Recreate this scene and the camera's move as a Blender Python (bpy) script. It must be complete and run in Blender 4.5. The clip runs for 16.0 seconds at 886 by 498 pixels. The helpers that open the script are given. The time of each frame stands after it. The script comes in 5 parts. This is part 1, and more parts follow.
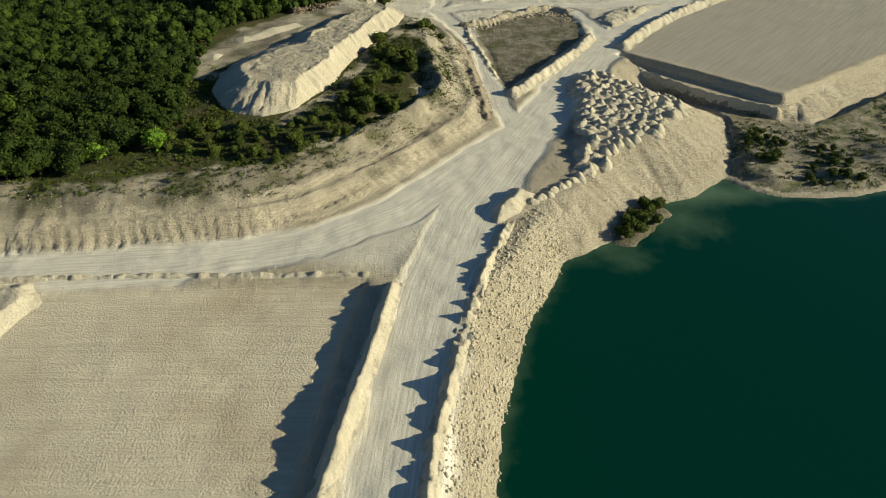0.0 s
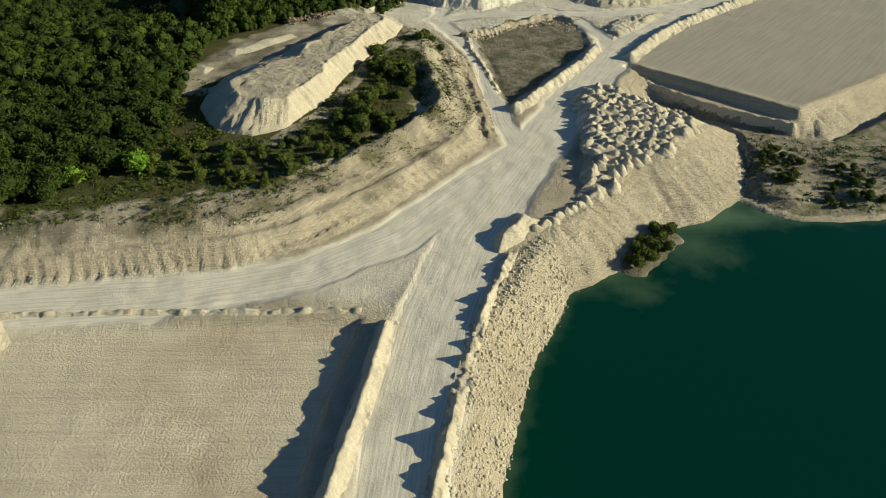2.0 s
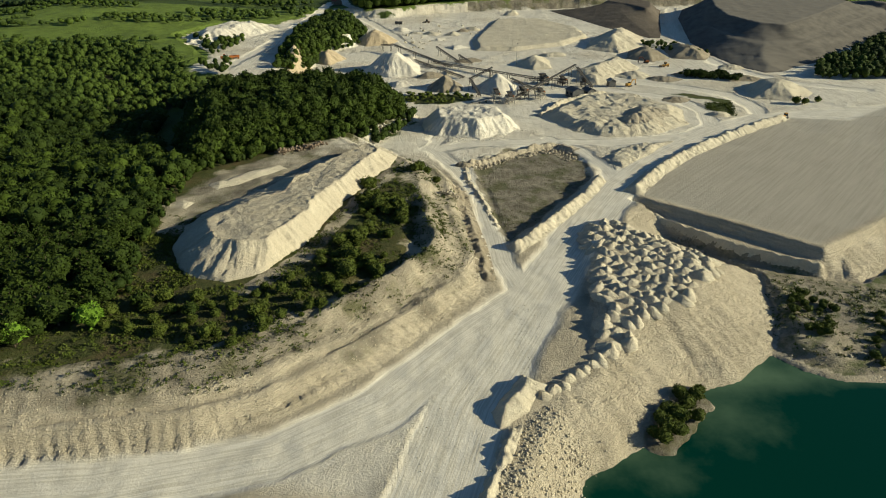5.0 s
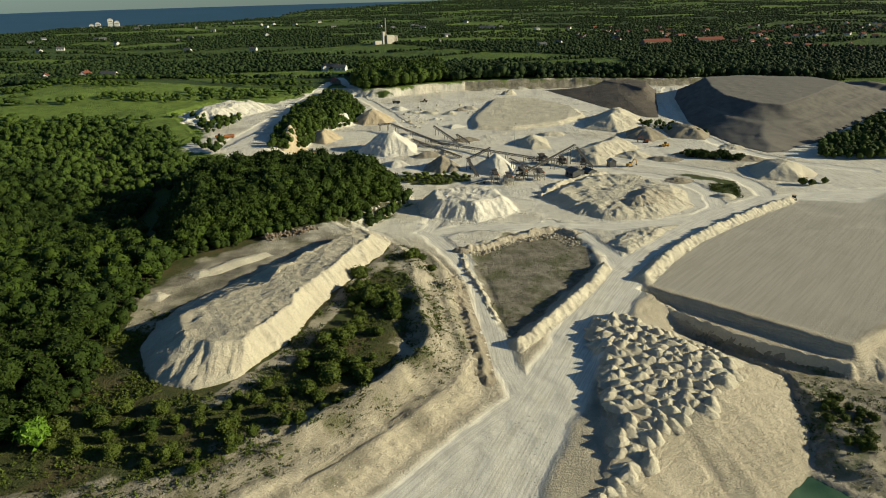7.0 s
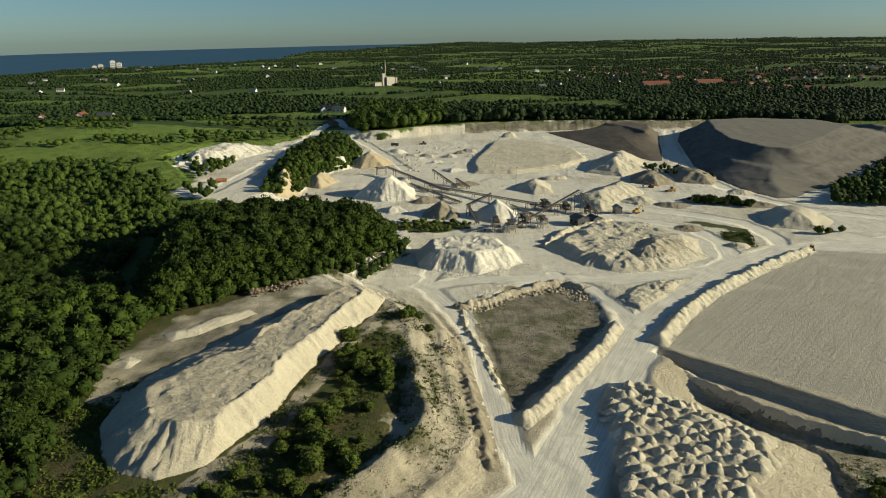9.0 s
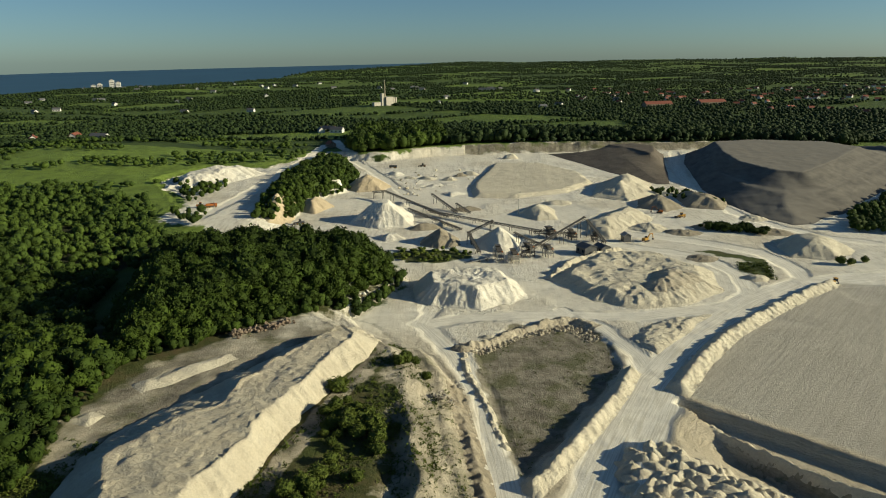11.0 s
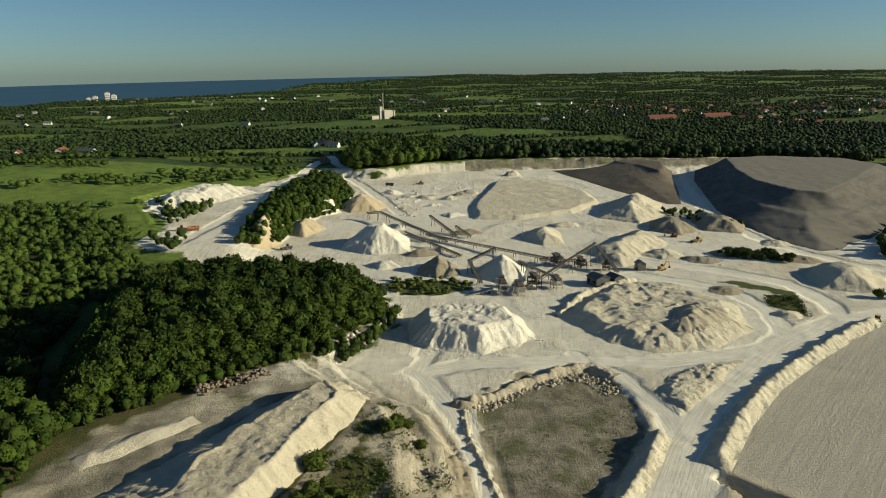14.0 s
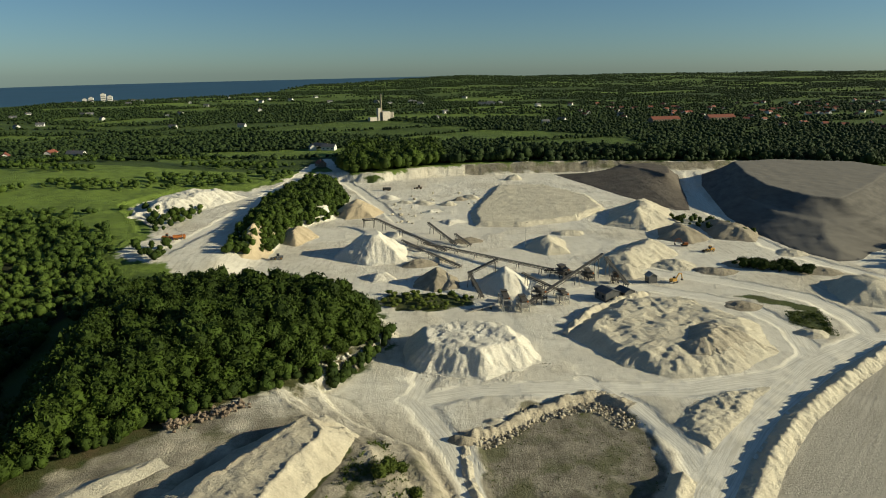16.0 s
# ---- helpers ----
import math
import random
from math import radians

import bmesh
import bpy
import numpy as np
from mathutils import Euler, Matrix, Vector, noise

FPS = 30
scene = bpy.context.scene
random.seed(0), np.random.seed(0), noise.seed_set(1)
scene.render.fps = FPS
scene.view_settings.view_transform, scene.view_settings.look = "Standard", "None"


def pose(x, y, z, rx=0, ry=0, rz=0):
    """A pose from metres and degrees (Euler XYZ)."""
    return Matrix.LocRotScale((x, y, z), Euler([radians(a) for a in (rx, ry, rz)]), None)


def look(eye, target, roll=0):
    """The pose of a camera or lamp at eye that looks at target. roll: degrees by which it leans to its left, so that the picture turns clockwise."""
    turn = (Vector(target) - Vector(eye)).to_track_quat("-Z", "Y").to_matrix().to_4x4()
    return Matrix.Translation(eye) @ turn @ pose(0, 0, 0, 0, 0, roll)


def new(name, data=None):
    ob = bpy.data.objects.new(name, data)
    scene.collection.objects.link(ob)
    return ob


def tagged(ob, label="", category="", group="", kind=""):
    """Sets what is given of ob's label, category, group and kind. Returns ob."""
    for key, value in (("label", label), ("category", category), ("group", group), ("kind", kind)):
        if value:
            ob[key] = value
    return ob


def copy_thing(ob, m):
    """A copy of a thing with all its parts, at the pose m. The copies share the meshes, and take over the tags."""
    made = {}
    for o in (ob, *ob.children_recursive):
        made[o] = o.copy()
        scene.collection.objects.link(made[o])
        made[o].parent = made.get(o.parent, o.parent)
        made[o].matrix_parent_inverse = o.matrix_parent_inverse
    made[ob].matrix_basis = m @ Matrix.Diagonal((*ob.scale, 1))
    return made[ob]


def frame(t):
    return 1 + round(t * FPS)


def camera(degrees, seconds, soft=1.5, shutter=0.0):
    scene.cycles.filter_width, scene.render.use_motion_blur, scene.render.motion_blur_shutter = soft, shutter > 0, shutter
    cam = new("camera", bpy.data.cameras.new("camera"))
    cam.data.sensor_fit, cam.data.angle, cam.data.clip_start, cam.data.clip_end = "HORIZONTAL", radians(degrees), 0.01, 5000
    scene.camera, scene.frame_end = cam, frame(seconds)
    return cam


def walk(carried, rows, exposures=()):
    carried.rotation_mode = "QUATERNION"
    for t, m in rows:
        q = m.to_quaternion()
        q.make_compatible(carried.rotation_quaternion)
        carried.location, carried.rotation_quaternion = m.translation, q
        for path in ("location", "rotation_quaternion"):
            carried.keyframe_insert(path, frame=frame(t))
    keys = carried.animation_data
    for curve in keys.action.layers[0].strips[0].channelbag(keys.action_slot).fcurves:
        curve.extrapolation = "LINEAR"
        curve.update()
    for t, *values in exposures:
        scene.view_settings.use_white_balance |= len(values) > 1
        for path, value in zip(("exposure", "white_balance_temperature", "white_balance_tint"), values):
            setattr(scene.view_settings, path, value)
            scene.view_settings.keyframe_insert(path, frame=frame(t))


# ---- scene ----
cam = camera(67.5, 16.0, soft=1.0)
METRES, EYE, TILT, LEAN, TURN = 176.0, 119.5, -36.4, 0.6, 0.0
ROWS = [
    (0.0, 0.0, 0.0, 0.0, 0.0, 0.0, -0.0),
    (0.5, 0.0018, 0.0158, 0.0109, 0.06, -0.0, 0.02),
    (1.0, 0.0038, 0.0335, 0.023, 0.14, -0.01, 0.03),
    (1.5, 0.006, 0.0525, 0.0363, 0.2, -0.01, 0.03),
    (2.0, 0.008, 0.073, 0.0509, 0.25, 0.12, 0.05),
    (2.5, 0.0102, 0.0947, 0.0666, 0.3, 1.01, 0.06),
    (3.0, 0.0126, 0.1179, 0.0817, 0.33, 2.66, 0.06),
    (3.5, 0.0141, 0.1416, 0.0975, 0.31, 4.37, 0.06),
    (4.0, 0.017, 0.1657, 0.1133, 0.35, 6.08, 0.06),
    (4.5, 0.0187, 0.1903, 0.1294, 0.33, 7.78, 0.04),
    (7.0, 0.0263, 0.3152, 0.2172, 0.17, 15.57, 0.03),
    (7.5, 0.0273, 0.3411, 0.2361, 0.15, 17.0, 0.02),
    (8.0, 0.0279, 0.367, 0.2547, 0.13, 18.04, -0.01),
    (8.5, 0.0286, 0.3933, 0.274, 0.13, 18.48, -0.02),
    (9.0, 0.0289, 0.4194, 0.2941, 0.11, 18.86, -0.03),
    (11.5, 0.0313, 0.5579, 0.4009, 0.09, 20.85, -0.08),
    (12.0, 0.0318, 0.585, 0.4226, 0.08, 21.24, -0.07),
    (12.5, 0.0326, 0.6123, 0.4436, 0.08, 21.35, -0.07),
    (13.0, 0.0329, 0.6401, 0.4645, 0.06, 21.37, -0.07),
    (13.5, 0.0336, 0.6676, 0.4855, 0.05, 21.39, -0.08),
    (14.0, 0.0342, 0.6955, 0.5065, 0.05, 21.41, -0.07),
    (14.5, 0.0347, 0.7236, 0.527, 0.03, 21.44, -0.07),
    (15.0, 0.0355, 0.7517, 0.5472, 0.02, 21.46, -0.06),
    (15.5, 0.0361, 0.7796, 0.5673, 0.01, 21.47, -0.05),
    (16.0, 0.0366, 0.8078, 0.5871, 0.01, 21.49, -0.05),
]
walk(cam, [(t, pose(0, 0, EYE, TILT, LEAN, TURN) @ pose(METRES * x, METRES * y, METRES * z, 90 + pitch, roll, yaw)) for t, x, y, z, yaw, pitch, roll in ROWS])

# ---- world and sun ----
SUN_DIR = Vector((0.985, -0.10, 0.325)).normalized()   # towards the sun
world = bpy.data.worlds.new("sky")
scene.world = world
world.use_nodes = True
wn = world.node_tree.nodes
sky = wn.new("ShaderNodeTexSky")
sky.sky_type = "NISHITA"
sky.sun_disc = False
sky.sun_elevation = math.asin(SUN_DIR.z)
sky.sun_rotation = math.atan2(SUN_DIR.x, SUN_DIR.y)
sky.air_density, sky.dust_density, sky.ozone_density = 0.8, 0.4, 3.0
wn["Background"].inputs["Strength"].default_value = 0.068
tone = wn.new("ShaderNodeMix")
tone.data_type, tone.blend_type = "RGBA", "MULTIPLY"
tone.inputs[0].default_value = 1.0
tone.inputs[7].default_value = (0.78, 0.97, 1.0, 1)
world.node_tree.links.new(sky.outputs[0], tone.inputs[6])
world.node_tree.links.new(tone.outputs[2], wn["Background"].inputs["Color"])
sun_data = bpy.data.lights.new("sun", "SUN")
sun_data.energy, sun_data.angle, sun_data.color = 5.8, radians(0.6), (1.0, 0.925, 0.66)
sun = new("sun", sun_data)
sun.matrix_world = look(SUN_DIR * 500, (0, 0, 0))


# ---- numeric helpers ----
RNG = np.random.default_rng(7)
TABLE = RNG.random((256, 256))


def vnoise(x, y):
    """Smooth lattice noise, 0 to 1."""
    xi, yi = np.floor(x).astype(int), np.floor(y).astype(int)
    fx, fy = x - xi, y - yi
    fx, fy = fx * fx * (3 - 2 * fx), fy * fy * (3 - 2 * fy)
    x0, x1, y0, y1 = xi & 255, (xi + 1) & 255, yi & 255, (yi + 1) & 255
    a = TABLE[x0, y0] * (1 - fx) + TABLE[x1, y0] * fx
    b = TABLE[x0, y1] * (1 - fx) + TABLE[x1, y1] * fx
    return a * (1 - fy) + b * fy


def fbm(x, y, size, octaves=3):
    """Layered noise about 0, of amplitude about 1, with features of that size in metres."""
    total, amp, norm = 0.0, 1.0, 0.0
    x, y = np.asarray(x, float) / size + 31.7, np.asarray(y, float) / size + 11.3
    for _ in range(octaves):
        total = total + amp * (vnoise(x, y) * 2 - 1)
        norm += amp
        x, y, amp = x * 2.03 + 5.1, y * 2.03 + 9.7, amp * 0.5
    return total / norm * 1.6


def smooth(a, b, x):
    k = np.clip((x - a) / (b - a), 0, 1)
    return k * k * (3 - 2 * k)


def seg_dist(x, y, a, b):
    dx, dy = b[0] - a[0], b[1] - a[1]
    k = np.clip(((x - a[0]) * dx + (y - a[1]) * dy) / (dx * dx + dy * dy), 0, 1)
    return np.hypot(x - a[0] - k * dx, y - a[1] - k * dy)


def line_dist(x, y, pts):
    d = np.full(np.shape(x), 1e9)
    for a, b in zip(pts, pts[1:]):
        d = np.minimum(d, seg_dist(x, y, a, b))
    return d


def area_dist(x, y, pts):
    """Distance to the polygon's edge, negative inside."""
    inside = np.zeros(np.shape(x), bool)
    for (ax, ay), (bx, by) in zip(pts, pts[1:] + pts[:1]):
        if ay != by:
            cross = ((ay > y) != (by > y)) & (x < (bx - ax) * (y - ay) / (by - ay) + ax)
            inside ^= cross
    d = line_dist(x, y, pts + pts[:1])
    return np.where(inside, -d, d)


def area_near(x, y, pts, margin):
    """area_dist, worked out only near the polygon; far off it is the margin."""
    out = np.full(np.shape(x), float(margin))
    p = np.array(pts)
    m = (x > p[:, 0].min() - margin) & (x < p[:, 0].max() + margin) & (y > p[:, 1].min() - margin) & (y < p[:, 1].max() + margin)
    if m.any():
        out[m] = np.minimum(area_dist(x[m], y[m], pts), margin)
    return out


def edge_run(x, y, pts, reach):
    """How far round the polygon's edge the nearest edge point lies; 0 beyond the reach."""
    p = np.array(pts, float)
    out = np.zeros(np.shape(x))
    m = (x > p[:, 0].min() - reach) & (x < p[:, 0].max() + reach) & (y > p[:, 1].min() - reach) & (y < p[:, 1].max() + reach)
    xm, ym = x[m], y[m]
    best, run, start = np.full(xm.shape, float(reach)), np.zeros(xm.shape), 0.0
    for a, b in zip(p, np.roll(p, -1, axis=0)):
        e = b - a
        ln = np.hypot(*e)
        k = np.clip(((xm - a[0]) * e[0] + (ym - a[1]) * e[1]) / (ln * ln), 0, 1)
        d = np.hypot(xm - a[0] - k * e[0], ym - a[1] - k * e[1])
        near = d < best
        best, run = np.where(near, d, best), np.where(near, start + k * ln, run)
        start += ln
    out[m] = run
    return out


def rills(run, d, size):
    """Grooves that run down a face: about 0, sharp-bottomed."""
    return 0.6 - np.abs(fbm(run, d * 0.12, size, 3)) * 1.3


def line_near(x, y, pts, margin):
    out = np.full(np.shape(x), float(margin))
    p = np.array(pts)
    m = (x > p[:, 0].min() - margin) & (x < p[:, 0].max() + margin) & (y > p[:, 1].min() - margin) & (y < p[:, 1].max() + margin)
    if m.any():
        out[m] = np.minimum(line_dist(x[m], y[m], pts), margin)
    return out


# ---- plan of the quarry, in metres ----
QUARRY = [(-175, -80), (-175, 163), (-133, 160), (-101, 163), (-59, 170), (-42, 180), (-18, 202), (0, 223), (13, 243), (18, 262), (15, 285), (12, 310), (9, 340),
          (0, 365), (-25, 385), (-40, 405), (-28, 430), (-14, 462), (-28, 492), (-64, 528), (-100, 542), (-132, 545), (-165, 560), (-205, 580),
          (-198, 632), (-255, 725), (-235, 785), (-178, 800), (-160, 870), (-128, 905), (-70, 890), (2, 935), (81, 948), (185, 962), (284, 962), (372, 978),
          (480, 930), (520, 800), (480, 640), (430, 480), (430, 300), (370, 120), (340, -80)]
LAKE = [(10, -70), (9, 60), (10, 84), (12, 101), (16, 115), (18, 123), (23, 140), (29, 150), (37, 168), (56, 180), (77, 202), (91, 207), (106, 220), (113, 211), (122, 206),
        (135, 205), (150, 206), (165, 211), (230, 222), (300, 200), (330, 60), (330, -70)]
LOW = [(10, -75), (9, 60), (10, 84), (12, 101), (16, 115), (18, 123), (23, 140), (29, 150), (37, 168), (56, 180), (77, 202), (91, 207), (108, 222), (117, 238), (124, 270),
       (111, 284), (100, 300), (117, 290), (132, 275), (146, 264), (158, 260), (206, 293), (300, 355), (400, 300), (345, 60), (345, -75)]
FIELD_EAST = [(88, 330), (111, 309), (148, 274), (217, 320), (345, 405), (345, 520), (249, 447), (215, 455), (197, 443), (163, 416), (118, 371)]
BENCH_EAST = [(86, 326), (98, 307), (117, 284), (145, 267), (147, 273), (120, 318), (98, 338)]
FIELD_WEST = [(-131, 147), (-21, 149), (-26, 120), (-30, 80), (-40, -70), (-170, -70), (-170, 138)]
DARK_PATCH = [(15, 373), (35, 398), (66, 409), (77, 380), (76, 356), (62, 332), (27, 281), (22, 301)]
WEDGE = [(-134, 580), (-143, 640), (-150, 745), (-138, 870), (-112, 890), (-84, 790), (-84, 722), (-106, 680), (-112, 610)]
CLAY_BANK = [(132, 938), (150, 880), (176, 800), (205, 735), (218, 735), (234, 790), (252, 860), (272, 925), (240, 948)]
ROAD_MAIN = [(-12, -60), (-12, 60), (-8, 110), (-3, 145), (8, 185), (30, 232), (44, 262), (62, 300), (84, 340), (112, 378), (160, 425), (200, 452), (300, 470), (430, 500)]
ROAD_WEST = [(-175, 150), (-130, 152), (-80, 156), (-40, 166), (-14, 185), (8, 215), (30, 240)]
ROAD_TRACK = [(30, 235), (23, 266), (22, 293), (18, 333), (8, 370), (-6, 400), (0, 430)]
ROAD_YARD = [(62, 415), (75, 395), (84, 365), (84, 340)]
ROAD_RING = [(-6, 400), (20, 408), (60, 410), (100, 408), (140, 418), (162, 436), (170, 470), (160, 505), (120, 530), (60, 520)]
ROAD_EAST = [(200, 452), (206, 480), (200, 512), (170, 540), (130, 560)]
ROAD_HOUSES = [(-175, 588), (-168, 640), (-160, 720), (-158, 790), (-150, 880), (-150, 980)]
ROAD_ENTRY = [(-30, 700), (-60, 790), (-95, 880), (-125, 950), (-145, 1030)]
TERRACE_TRACK = [(-40, 205), (-22, 218), (-13, 235), (-7, 263), (-5, 299), (2, 320)]
TERRACE_TRACK_2 = [(-62, 228), (-48, 250), (-40, 280), (-35, 298), (-29, 319), (-18, 350), (-8, 372)]
ROAD_LOW = [(112, 288), (125, 272), (141, 257), (142, 241), (130, 223), (118, 213)]
FOREST_TALL = [(-119, 334), (-103, 348), (-85, 368), (-65, 387), (-56, 399), (-45, 411), (-34, 428), (-28, 440), (-23, 458), (-32, 472), (-50, 482), (-80, 488), (-125, 484), (-162, 472), (-152, 440), (-146, 402), (-132, 368)]
FOREST_BACK = [(-24, 468), (-33, 488), (-66, 526), (-104, 539), (-133, 531), (-165, 518), (-172, 474), (-125, 486), (-80, 490), (-50, 484)]
FOREST_LOW = [(-152, 178), (-124, 189), (-112, 203), (-103, 222), (-112, 262), (-118, 300), (-118, 332), (-160, 400), (-182, 470), (-165, 520), (-215, 560), (-290, 590), (-440, 540), (-450, 350), (-330, 170)]
ROAD_PIT = [(292, 945), (264, 865), (246, 790), (230, 712), (226, 663), (232, 610), (244, 574), (262, 545), (300, 520)]
ROADS = ((ROAD_MAIN, 11), (ROAD_WEST, 9), (ROAD_TRACK, 5), (ROAD_YARD, 5), (ROAD_RING, 6), (ROAD_EAST, 6), (ROAD_HOUSES, 5), (ROAD_ENTRY, 5), (ROAD_PIT, 5))
TRACKS = ((TERRACE_TRACK, 3), (TERRACE_TRACK_2, 3), (ROAD_LOW, 2.5))
TIP = [(62, 300), (56, 285), (54, 262), (51, 238), (48, 222), (45, 205), (54, 190), (92, 196), (125, 235), (126, 285), (100, 292), (84, 292), (74, 300)]
WATER_Z = -10.0


def bank(k):
    """Profile of the two-tier bank, 0 at its foot and 1 at its crest."""
    return 0.5 * smooth(0.0, 0.38, k) + 0.06 * smooth(0.38, 0.55, k) + 0.44 * smooth(0.55, 1.0, k)


def upland(x, y):
    r = np.hypot(x, y - 200)
    hill = 16 * np.exp(-(((x + 420) / 170) ** 2 + ((y - 850) / 190) ** 2)) - 11 * np.exp(-(((x + 195) / 42) ** 2 + ((y - 430) / 85) ** 2)) - 6 * np.exp(-(((x + 240) / 80) ** 2 + ((y - 560) / 70) ** 2)) - 5 * np.exp(-(((x + 95) / 60) ** 2 + ((y - 525) / 34) ** 2)) + 5 * smooth(-200, 1300, x) * smooth(3600, 4800, r) * (0.8 + 0.4 * fbm(x, y, 900, 2))
    swell = 5 * fbm(x, y, 420, 2) * smooth(250, 900, r)
    rise = 88 * np.clip((r - 900) / 3900, 0, 2) ** 1.25 * (1 - 0.72 * np.clip(-x / np.maximum(np.abs(y), 300) / 0.67, 0, 1) ** 1.2 - 0.2 * np.clip(x / np.maximum(np.abs(y), 300) / 0.67, 0, 1))
    return 10.5 + hill + swell + rise + 0.5 * fbm(x, y, 14, 3)


def ground(x, y):
    """Height of the ground."""
    x, y = np.asarray(x, float), np.asarray(y, float)
    q = area_near(x, y, QUARRY, 120)
    q = q + 0.9 * fbm(x, y, 22, 3) * smooth(560, 300, y) + 1.8 * fbm(x, y, 16, 3) * smooth(300, 560, y)
    width = np.where(y > 860, 9.0, np.where(y > 395, 13.0, 21.0))
    floor = 0.25 * fbm(x, y, 30, 3) + 0.12 * fbm(x, y, 5, 2)
    floor = floor + 3 * smooth(560, 900, y) + 8 * smooth(-112, -140, x) * smooth(535, 570, y)
    up = upland(x, y)
    z = floor + (up - floor) * bank(q / width)
    onbank = ((q > 0) & (q < width)) * 1.0
    z = z + onbank * (0.3 * fbm(x, y, 3.5, 3) + 1.0 * fbm(q * 1.0, x * 0.05 + y * 0.05, 3.0, 4))
    lip = np.exp(-((q - 24.5) / 1.6) ** 2) * (y < 330) * (y > 150) * (x < 12) * smooth(-18, -40, x)
    z = z + lip * (1.1 + 0.4 * fbm(x, y, 6, 2))
    # eroded crest and the trench behind it, where the bank turns north
    turn = smooth(206, 224, y) * smooth(318, 290, y) * (x > -45) * (x < 14)
    z = z + turn * (np.exp(-((q - 18.5) / 3.0) ** 2) * (2.2 + 1.1 * fbm(x, y, 6, 3)) - 1.6 * np.exp(-((q - 26) / 4.0) ** 2))
    # gouges of the digger along the lower face, rills on the upper one
    m = (x < 14) & (x > -180) & (y > 140) & (y < 345) & (q > -1) & (q < 24)
    run = np.zeros(np.shape(x))
    if m.any():
        run[m] = edge_run(x[m], y[m], QUARRY, 40)
    gouge = np.abs(np.sin(run * 0.85 + 0.3 * q + 0.8 * fbm(x, y, 9, 2)))
    z = z + m * (1.1 * (gouge - 0.5) * smooth(0.0, 1.2, q) * smooth(7.0, 4.5, q) + 0.35 * rills(run, q, 3.0) * smooth(9, 12, q) * smooth(23, 18, q))
    z = np.maximum(z, np.minimum(12.5 + 2 * fbm(x, y, 20, 2), -0.9 * (area_near(x, y, WEDGE, 60) + 1.5 * fbm(x, y, 9, 3))))
    tip = area_near(x, y, TIP, 40) + 0.9 * fbm(x, y, 4, 2)
    z = z + np.clip(-0.7 * tip, 0, 2.8 * smooth(196, 236, y))
    # lake basin and low ground
    low = area_near(x, y, LOW, 60) + 0.7 * fbm(x, y, 7, 3)
    lake = area_near(x, y, LAKE, 60)
    bottom = np.where(lake < 0, np.maximum(-10.0 + 0.35 * lake, -16), -9.6 + np.minimum(np.maximum(lake, 0) * 0.12, 1.8)) + 0.25 * fbm(x, y, 9, 3)
    grooves = rills(edge_run(x, y, LOW, 40), low, 3.4) * smooth(0, 3, low) * smooth(40, 26, low)
    steep = 0.80 - 0.34 * smooth(168, 196, y)
    slope = np.where(low < 0, bottom, -9.5 + steep * low + 0.8 * grooves)
    z = np.where(low < 55, np.minimum(z, slope), z)
    z = np.maximum(z, -9.3 - 0.5 * np.maximum(0, seg_dist(x, y, (60, 180), (74, 196)) - 3.0 + fbm(x, y, 4, 2)))
    lumps = smooth(3, 8, lake) * smooth(0, -4, low) * (y > 195)
    z = z + lumps * np.maximum(0, 3.2 * fbm(x, y, 22, 3))
    # western and eastern working fields
    w = area_near(x, y, FIELD_WEST, 30) + 0.25 * fbm(x, y, 4, 2)
    z = z - 1.6 * smooth(0, -3.5, w)
    b = area_near(x, y, BENCH_EAST, 30) + 0.4 * fbm(x, y, 4, 2)
    z = np.where(b < 30, np.maximum(z, np.minimum(-3.8, -3.8 - 2.0 * b)), z)
    e = area_near(x, y, FIELD_EAST, 30) + 0.4 * fbm(x, y, 5, 2)
    z = np.where(e < 30, np.maximum(np.where((b < 0) & (e > 0), np.minimum(z, -3.6), z), np.minimum(0.2, 0.2 - 1.1 * e)), z)
    # dark patch, a shallow basin
    d = area_near(x, y, DARK_PATCH, 30)
    z = z - 1.3 * smooth(1, -4, d)
    return z


def link_mesh(name, verts, faces, material, parent=None, smooth_shade=False):
    """One mesh object from arrays; faces is an (n, 3) or (n, 4) array."""
    verts, faces = np.asarray(verts, np.float32), np.asarray(faces, np.int32)
    me = bpy.data.meshes.new(name)
    me.vertices.add(len(verts))
    me.vertices.foreach_set("co", verts.ravel())
    n, k = faces.shape
    me.loops.add(n * k)
    me.loops.foreach_set("vertex_index", faces.ravel())
    me.polygons.add(n)
    me.polygons.foreach_set("loop_start", np.arange(0, n * k, k, dtype=np.int32))
    me.update(calc_edges=True)
    if smooth_shade:
        me.polygons.foreach_set("use_smooth", np.ones(n, bool))
    me.materials.append(material)
    ob = new(name, me)
    if parent:
        ob.parent = parent
    return ob


def attribute(ob, name, values):
    a = ob.data.attributes.new(name, "FLOAT", "POINT")
    a.data.foreach_set("value", np.asarray(values, np.float32).ravel())


def grid_faces(nx, ny):
    i = np.arange(nx * ny).reshape(ny, nx)
    return np.stack([i[:-1, :-1].ravel(), i[:-1, 1:].ravel(), i[1:, 1:].ravel(), i[1:, :-1].ravel()], 1)


# ---- materials ----
def nodes_of(name):
    m = bpy.data.materials.new(name)
    m.use_nodes = True
    nt = m.node_tree
    return m, nt, nt.nodes, nt.links, nt.nodes["Principled BSDF"]


